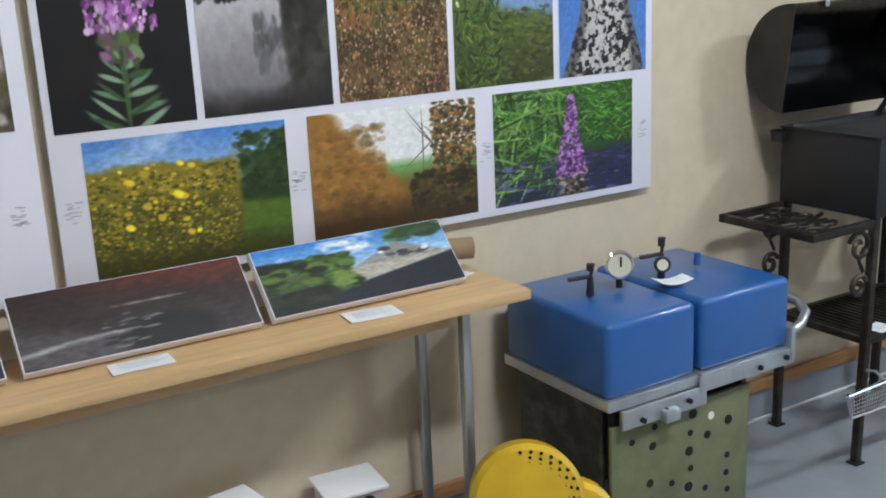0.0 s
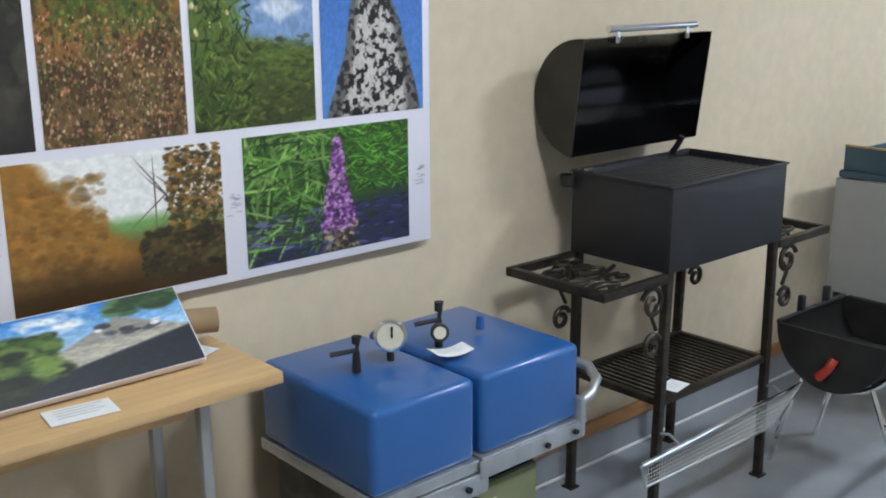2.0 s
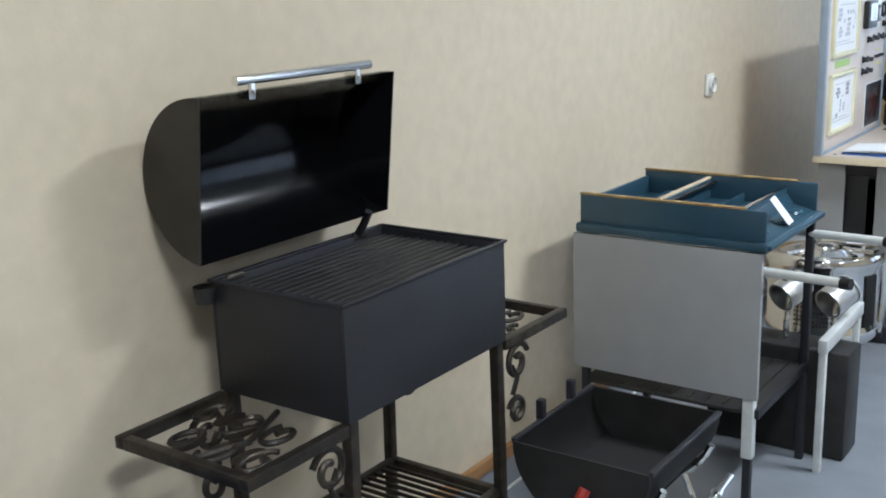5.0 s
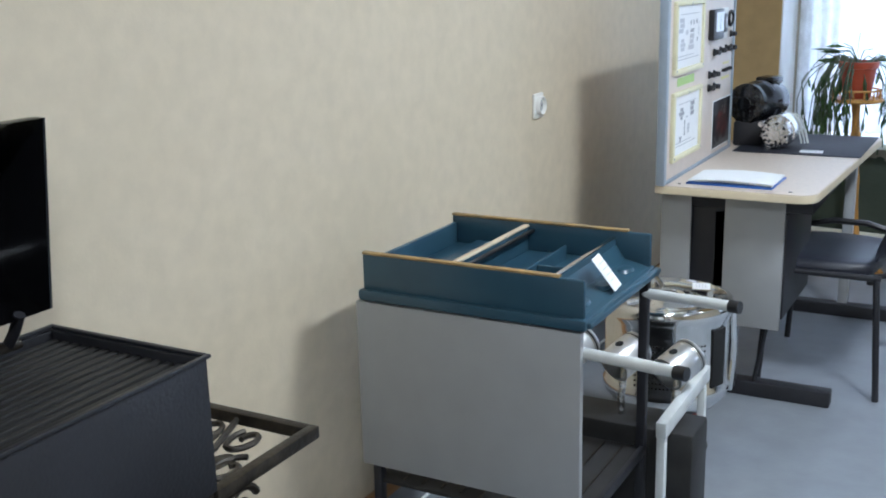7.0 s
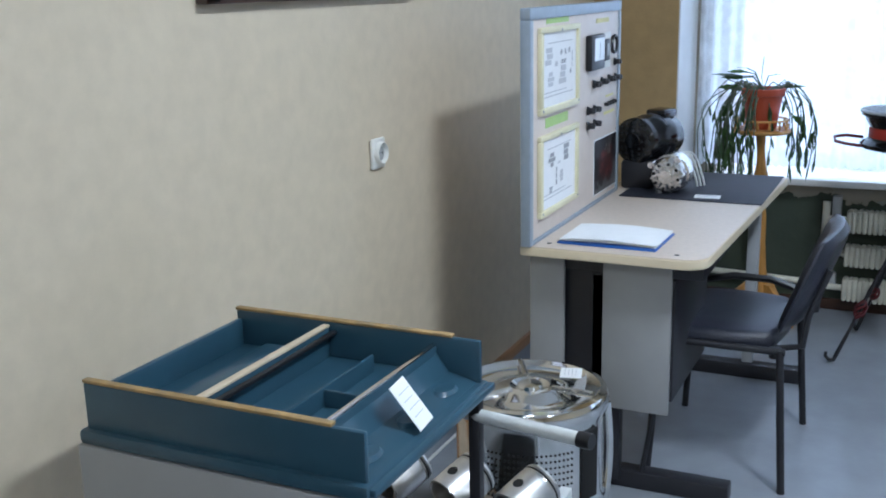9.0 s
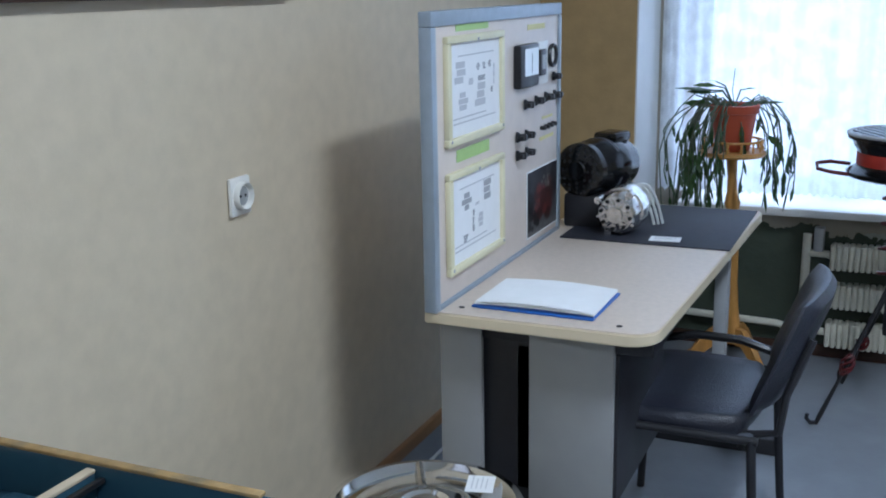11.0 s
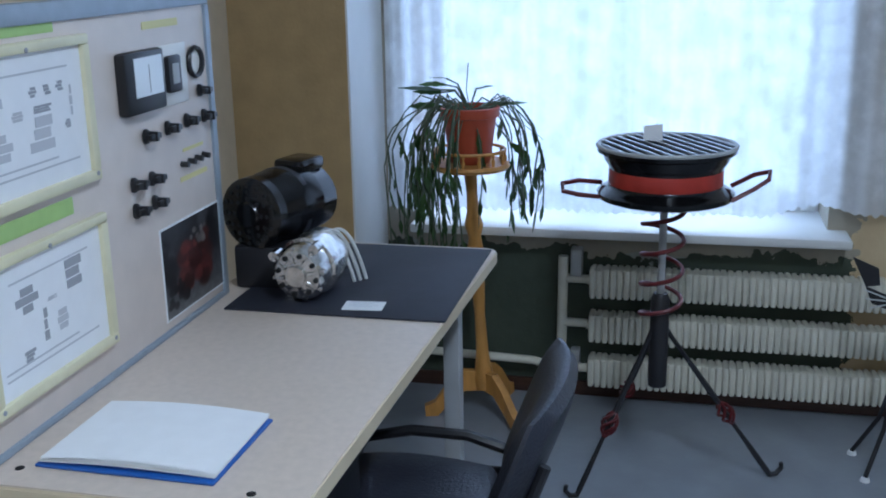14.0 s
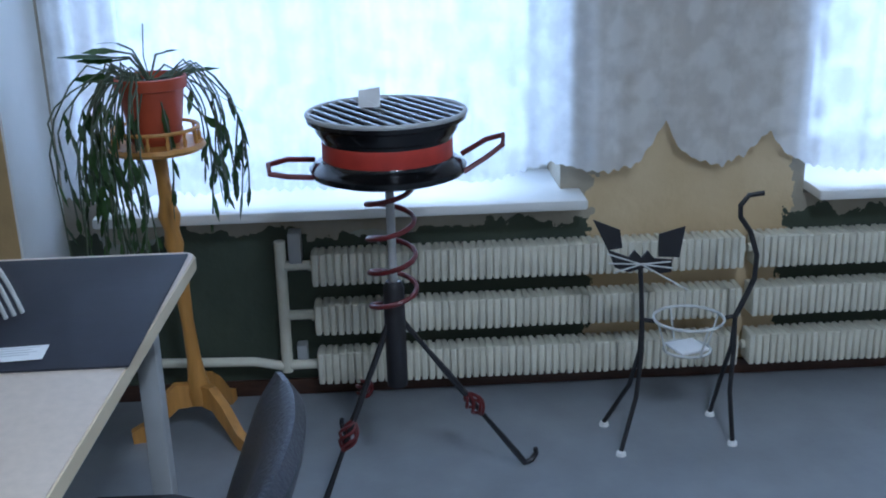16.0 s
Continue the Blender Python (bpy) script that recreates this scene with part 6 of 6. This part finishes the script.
top = Vector((PX, PYC, 1.0))
for k in range(50):
    # two curtains of hanging shoots, the fuller one towards the pier
    if k < 38:
        a = math.radians(r.uniform(60, 200))
    else:
        a = math.radians(r.uniform(-95, -35))
    out = r.uniform(0.05, 0.23) if k < 38 else r.uniform(0.10, 0.17)
    drop = r.uniform(0.18, 0.50) if k < 38 else r.uniform(0.22, 0.46)
    d = Vector((math.cos(a) * 0.75, math.sin(a), 0))
    pts = []
    lift = r.uniform(0.0, 0.05)
    for i in range(11):
        s = i / 10
        pts.append(top + d * (0.05 + out * min(1, s * 2.2)) + Vector((0.012 * math.sin(s * 6 + k), 0.012 * math.cos(s * 5 + k), lift * math.sin(min(1, s * 2) * math.pi) - drop * max(0, s - 0.22) / 0.78)))
    part("shoot", tube(pts, 0.0024, 5), "stem", pot)
    for i in range(4, 11):
        if r.random() < (0.62 if k < 38 else 0.5) * (0.5 + i / 10):
            leaf_blade(pts[i], Vector((r.uniform(-0.35, 0.35), r.uniform(-0.35, 0.35), -1)), r.uniform(0.04, 0.08), r.uniform(0.004, 0.0095), 0.0)
for a, z, ln, wd in ((100, 0.06, 0.13, 0.017), (112, 0.01, 0.10, 0.015), (85, 0.05, 0.09, 0.010), (130, 0.08, 0.08, 0.008), (-55, 0.01, 0.10, 0.013), (-70, -0.04, 0.085, 0.014), (-50, -0.11, 0.07, 0.013), (60, 0.09, 0.06, 0.008), (-20, 0.06, 0.05, 0.007)):
    aa = math.radians(a)
    d = Vector((math.cos(aa) * 0.5, math.sin(aa), 0.12 if z > 0 else -0.6))
    p0 = top + Vector((math.cos(aa) * 0.06, math.sin(aa) * (0.09 if z > 0 else 0.16), z))
    part("shoot", tube([top + Vector((0, 0, 0.0)), (top + p0) / 2 + Vector((0, 0, 0.03)), p0], 0.003, 5), "stem", pot)
    leaf_blade(p0, d, ln, wd, 0.01)
part("shoot", tube([top, top + Vector((0.0, 0.01, 0.06)), top + Vector((0.01, 0.005, 0.14))], 0.0018, 5), "stem", pot)

# ---- wheel-rim grill on a sprung tripod ----
WX, WYC = 6.535, 0.912
wg = thing("wheel_rim_grill", (WX, WYC, 0), "black and red wheel-rim grill on a sprung iron tripod", "grill")
T = Matrix.Translation((WX, WYC, 0))
Z0 = 0.836
bowl = [(0, 0.02), (0.10, 0.008), (0.150, 0.0), (0.172, 0.008), (0.176, 0.022), (0.165, 0.030), (0.150, 0.038), (0.144, 0.048), (0.144, 0.082), (0.150, 0.094), (0.158, 0.106), (0.162, 0.122),
        (0.176, 0.128), (0.178, 0.138), (0.166, 0.136), (0.150, 0.118), (0.138, 0.086), (0.138, 0.05), (0, 0.04)]
part("rim_bowl", lathe([(q_, Z0 + h_) for q_, h_ in bowl], T, 56), "black_gloss", wg, "black wheel rim")
part("red_band", lathe([(0.1448, Z0 + 0.040), (0.1460, Z0 + 0.044), (0.1460, Z0 + 0.082), (0.1448, Z0 + 0.086)], T, 56), "red", wg, "red painted band")
ZT = Z0 + 0.142
# Dull dark disc added so the bowl doesn't mirror the window through the grate.
part("dark_disc", lathe([(0.139, Z0 + 0.07), (0, Z0 + 0.072)], T, 40), "soot", wg)
gr = part("grate_ring", tube([(WX + 0.174 * math.cos(a), WYC + 0.174 * math.sin(a), ZT) for a in np.linspace(0, math.tau, 48, endpoint=False)], 0.0060, 8, closed=True), "steel_grey", wg)
for k in range(11):
    o = -0.150 + 0.030 * k
    hlf = math.sqrt(0.172 ** 2 - o * o)
    u, w = Vector((0.874, 0.486, 0)), Vector((-0.486, 0.874, 0))
    p = Vector((WX, WYC, ZT))
    part("grate_bar", rod(p + w * o - u * hlf, p + w * o + u * hlf, 0.0042, seg=6), "alu", gr)
for k in (-1, 0, 1):
    hlf = math.sqrt(0.172 ** 2 - (0.09 * k) ** 2)
    p = Vector((WX, WYC, ZT - 0.008))
    part("grate_bar", rod(p + u * 0.09 * k - w * hlf, p + u * 0.09 * k + w * hlf, 0.0032, seg=6), "soot", gr)
for sg, ang in ((1, 12), (-1, -14)):
    base_p = Vector((WX - 0.02, WYC + sg * 0.165, Z0 + 0.025))
    outp = Vector((-0.05 if sg > 0 else 0.02, sg * 0.095, 0.016 if sg > 0 else 0.048))
    sidev = Vector((0.034, 0, 0.012))
    pts = [base_p - sidev, base_p - sidev * 0.9 + outp * 0.55, base_p - sidev * 0.6 + outp * 0.95, base_p + sidev * 0.4 + outp * 1.0, base_p + sidev + outp * 0.6, base_p + sidev]
    part("handle", tube(pts, 0.0062, 8), "dark_red", wg, "twisted red handle")
part("upper_rod", rod((WX, WYC, 0.55), (WX, WYC, Z0 + 0.02), 0.010), "steel_grey", wg)
part("damper_tube", lathe([(0, 0.315), (0.024, 0.315), (0.025, 0.325), (0.025, 0.565), (0.018, 0.580), (0, 0.580)], T, 20), "black_paint", wg, "black damper tube")
pts = [(WX + 0.054 * math.cos(a), WYC + 0.054 * math.sin(a), 0.50 + 0.33 * a / (math.tau * 4.0)) for a in np.linspace(0, math.tau * 4.0, 100)]
part("spring", tube(pts, lambda s: 0.0062, 8), "dark_red", wg, "dark red coil spring")
for k, (fx, fy) in enumerate(((6.44, 1.115), (6.662, 0.588), (6.86, 1.06))):
    p0, p1 = Vector((WX, WYC, 0.475)), Vector((fx, fy, 0.010))
    dd = (p1 - p0)
    p0 = p0 + Vector((dd.x, dd.y, 0)).normalized() * 0.02
    hook = Vector((dd.x, dd.y, 0)).normalized()
    pts = [p0.lerp(p1, s) for s in np.linspace(0, 1, 24)] + [p1 + hook * 0.02 + Vector((0, 0, 0.002)), p1 + hook * 0.034 + Vector((0, 0, 0.018)), p1 + hook * 0.032 + Vector((0, 0, 0.034))]
    lg = part("leg", tube(pts, lambda s: 0.0072 + 0.0012 * math.sin(s * 150), 6), "black_paint", wg, "twisted iron leg")
    c = p0.lerp(p1, 0.56)
    ax = (p1 - p0).normalized()
    sd = ax.orthogonal().normalized()
    up = ax.cross(sd)
    for j in range(5):
        ph = j * math.tau / 5
        pp = []
        for s in np.linspace(-1, 1, 13):
            rr = 0.021 * math.cos(s * math.pi / 2)
            an = ph + s * 1.9
            pp.append(c + ax * 0.042 * s + (sd * math.cos(an) + up * math.sin(an)) * rr)
        part("basket_wire", tube(pp, 0.0045, 5), "dark_red", lg, "red twisted basket")
tc = thing("paper_card", (WX + 0.03, WYC + 0.03, ZT + 0.004), "small folded white card standing on the round grate", "card", "paper cards")
part("sheet", prism([(WYC + 0.012, ZT + 0.006), (WYC + 0.062, ZT + 0.006), (WYC + 0.060, ZT + 0.042), (WYC + 0.012, ZT + 0.048)], "x", WX + 0.04, WX + 0.042), "paper", tc, smooth=False)
part("sheet_back", prism([(WYC + 0.010, ZT + 0.006), (WYC + 0.060, ZT + 0.006), (WYC + 0.058, ZT + 0.030)], "x", WX + 0.025, WX + 0.027), "paper", tc, smooth=False)

# ---- cat-shaped wire flower stand ----
cs = thing("cat_flower_stand", (6.78, 0.17, 0), "black wire cat-shaped flower stand with white pot ring", "flower stand")
CX = 6.775
for (fx, fy), (tx, ty) in (((6.858, 0.338), (CX, 0.262)), ((6.690, 0.326), (CX, 0.262)), ((6.887, 0.027), (CX, 0.012)), ((6.716, 0.017), (CX, 0.012))):
    out = 0.04 if ty > 0.2 else 0.02
    part("leg", tube([(fx, fy, 0.012), (fx + (tx - fx) * 0.55, ty + (fy - ty) * 0.12 + 0.01, 0.145), (tx + (fx - tx) * 0.12, ty, 0.26), (tx, ty, 0.355)], 0.0065, 8), "black_paint", cs, "bent black rod leg")
    part("paw", lathe([(0, 0), (0.014, 0), (0.012, 0.010), (0, 0.014)], Matrix.Translation((fx, fy, 0)), 12), "paper", cs, "small white foot")
part("neck", tube([(CX, 0.262, 0.35), (CX, 0.266, 0.42), (CX - 0.01, 0.275, 0.52)], 0.0065, 8), "black_paint", cs)
part("body_rod", tube([(CX, 0.262, 0.352), (CX, 0.225, 0.345)], 0.006, 8), "black_paint", cs)
part("body_rod", tube([(CX, 0.012, 0.352), (CX, 0.045, 0.345)], 0.006, 8), "black_paint", cs)
HY, HZ = 0.280, 0.526
head_o = [(HY + 0.085, HZ + 0.036), (HY + 0.030, HZ + 0.014), (HY + 0.016, HZ + 0.032), (HY - 0.002, HZ + 0.012), (HY - 0.018, HZ + 0.030), (HY - 0.035, HZ + 0.008), (HY - 0.082, HZ + 0.002), (HY - 0.080, HZ - 0.030), (HY - 0.050, HZ - 0.034), (HY - 0.01, HZ - 0.016), (HY + 0.03, HZ - 0.026), (HY + 0.066, HZ - 0.012)]
part("face_plate", prism(head_o, "x", CX - 0.035, CX - 0.028), "black_paint", cs, "cut black sheet-metal face", False)
part("ear", prism([(HY + 0.125, HZ + 0.118), (HY + 0.055, HZ + 0.088), (HY + 0.048, HZ + 0.040), (HY + 0.085, HZ + 0.035)], "x", CX - 0.034, CX - 0.029), "black_paint", cs, smooth=False)
part("ear", prism([(HY - 0.045, HZ + 0.072), (HY - 0.112, HZ + 0.090), (HY - 0.100, HZ + 0.008), (HY - 0.045, HZ + 0.012)], "x", CX - 0.034, CX - 0.029), "black_paint", cs, smooth=False)
for dy, dz in ((0.09, 0.034), (0.085, 0.008), (0.07, -0.018), (-0.075, 0.006), (-0.08, -0.012), (-0.12, -0.072)):
    part("whisker", tube([(CX - 0.040, HY, HZ - 0.004), (CX - 0.046, HY + dy, HZ - 0.004 + dz)], 0.0022, 5), "white_pipe", cs, "pale whisker")
tail = [(CX, 0.012, 0.35), (CX, -0.01, 0.40), (CX, -0.032, 0.455), (CX, -0.034, 0.52), (CX, -0.012, 0.585), (CX, 0.016, 0.625), (CX, 0.018, 0.656), (CX, -0.002, 0.682), (CX - 0.004, -0.040, 0.688)]
part("tail", tube(tail, lambda s: 0.0075 - 0.001 * s, 8), "black_paint", cs, "curved black tail")
ringc = (CX, 0.137)
part("pot_ring", tube([(ringc[0] + 0.088 * math.cos(a), ringc[1] + 0.092 * math.sin(a), 0.350) for a in np.linspace(0, math.tau, 36, endpoint=False)], 0.0042, 6, closed=True), "white_pipe", cs, "white wire ring")
part("base_ring", tube([(ringc[0] + 0.058 * math.cos(a), ringc[1] + 0.062 * math.sin(a), 0.262) for a in np.linspace(0, math.tau, 30, endpoint=False)], 0.0038, 6, closed=True), "white_pipe", cs, "white wire ring")
for k in range(4):
    a = k * math.tau / 4 + 0.3
    part("ring_strut", tube([(ringc[0] + 0.088 * math.cos(a), ringc[1] + 0.092 * math.sin(a), 0.350), (ringc[0] + 0.060 * math.cos(a), ringc[1] + 0.064 * math.sin(a), 0.262)], 0.0032, 5), "white_pipe", cs)
part("saucer", box(ringc[0] - 0.04, ringc[0] + 0.04, ringc[1] - 0.042, ringc[1] + 0.042, 0.264, 0.272, 0.002, turn=18), "paper", cs, "white card in the ring")

# ---- radiators ----
RX = 7.062
fin_mesh = None
for gi, (ya, yb) in enumerate(((-0.105, 1.145), (-1.45, -0.135))):
    for z0, z1 in ((0.378, 0.474), (0.226, 0.318), (0.070, 0.167)):
        rad = thing("radiator", (RX, (ya + yb) / 2, z0), "cream finned wall radiator with flaking enamel", "radiator", "finned radiators")
        part("core", box(RX + 0.004, RX + 0.06, ya, yb, z0 + 0.006, z1 - 0.004, 0.003), "radiator", rad)
        part("pipe", rod((RX + 0.04, ya - 0.012, (z0 + z1) / 2), (RX + 0.04, yb + 0.01, (z0 + z1) / 2), 0.014), "radiator", rad)
        nf = int((yb - ya) / 0.0212)
        for k in range(nf):
            if fin_mesh is None:
                b = box(-0.006, 0.070, -0.0086, 0.0086, -0.049, 0.049, 0.0035, seg=1)
                fin_mesh = finish(b, "fin", "radiator")
            y = ya + 0.0106 + k * (yb - ya) / nf
            f = new("fin", fin_mesh)
            f.parent = rad
            f.location = (random.uniform(-0.0015, 0.0015), y - (ya + yb) / 2, (z1 - z0) / 2 + random.uniform(-0.001, 0.001))
            f.rotation_euler = (0, 0, random.uniform(-0.06, 0.06))
            f.scale = (1, 1, (z1 - z0) / 0.098)
hp = thing("heating_pipe", (7.10, 1.23, 0), "white painted heating pipes beside the radiator", "pipe")
part("riser", rod((7.10, 1.236, 0.10), (7.10, 1.232, 0.505), 0.0165), "radiator", hp)
for z in (0.43, 0.278, 0.120):
    part("branch", rod((7.10, 1.232, z), (7.10, 1.150, z), 0.0145), "radiator", hp)
part("floor_run", tube([(7.10, 1.236, 0.115), (7.10, 1.33, 0.135), (7.10, 1.82, 0.15)], 0.0145, 10), "radiator", hp)
part("bracket", box(7.085, 7.14, 1.172, 1.208, 0.440, 0.53, 0.003), "steel_grey", hp)
part("bracket", box(7.10, 7.14, 1.175, 1.205, 0.12, 0.18, 0.003), "steel_grey", hp)
# No skirting shows here; strip added in dark brown for the gap under radiators.
solo("baseboard_window", box(EAST_X - 0.015, EAST_X - 0.001, SOUTH_Y, PIER_Y - 0.001, 0, 0.05, 0.003), "brown_frame", "dark brown skirting under the windows", "baseboard", kind="structure")
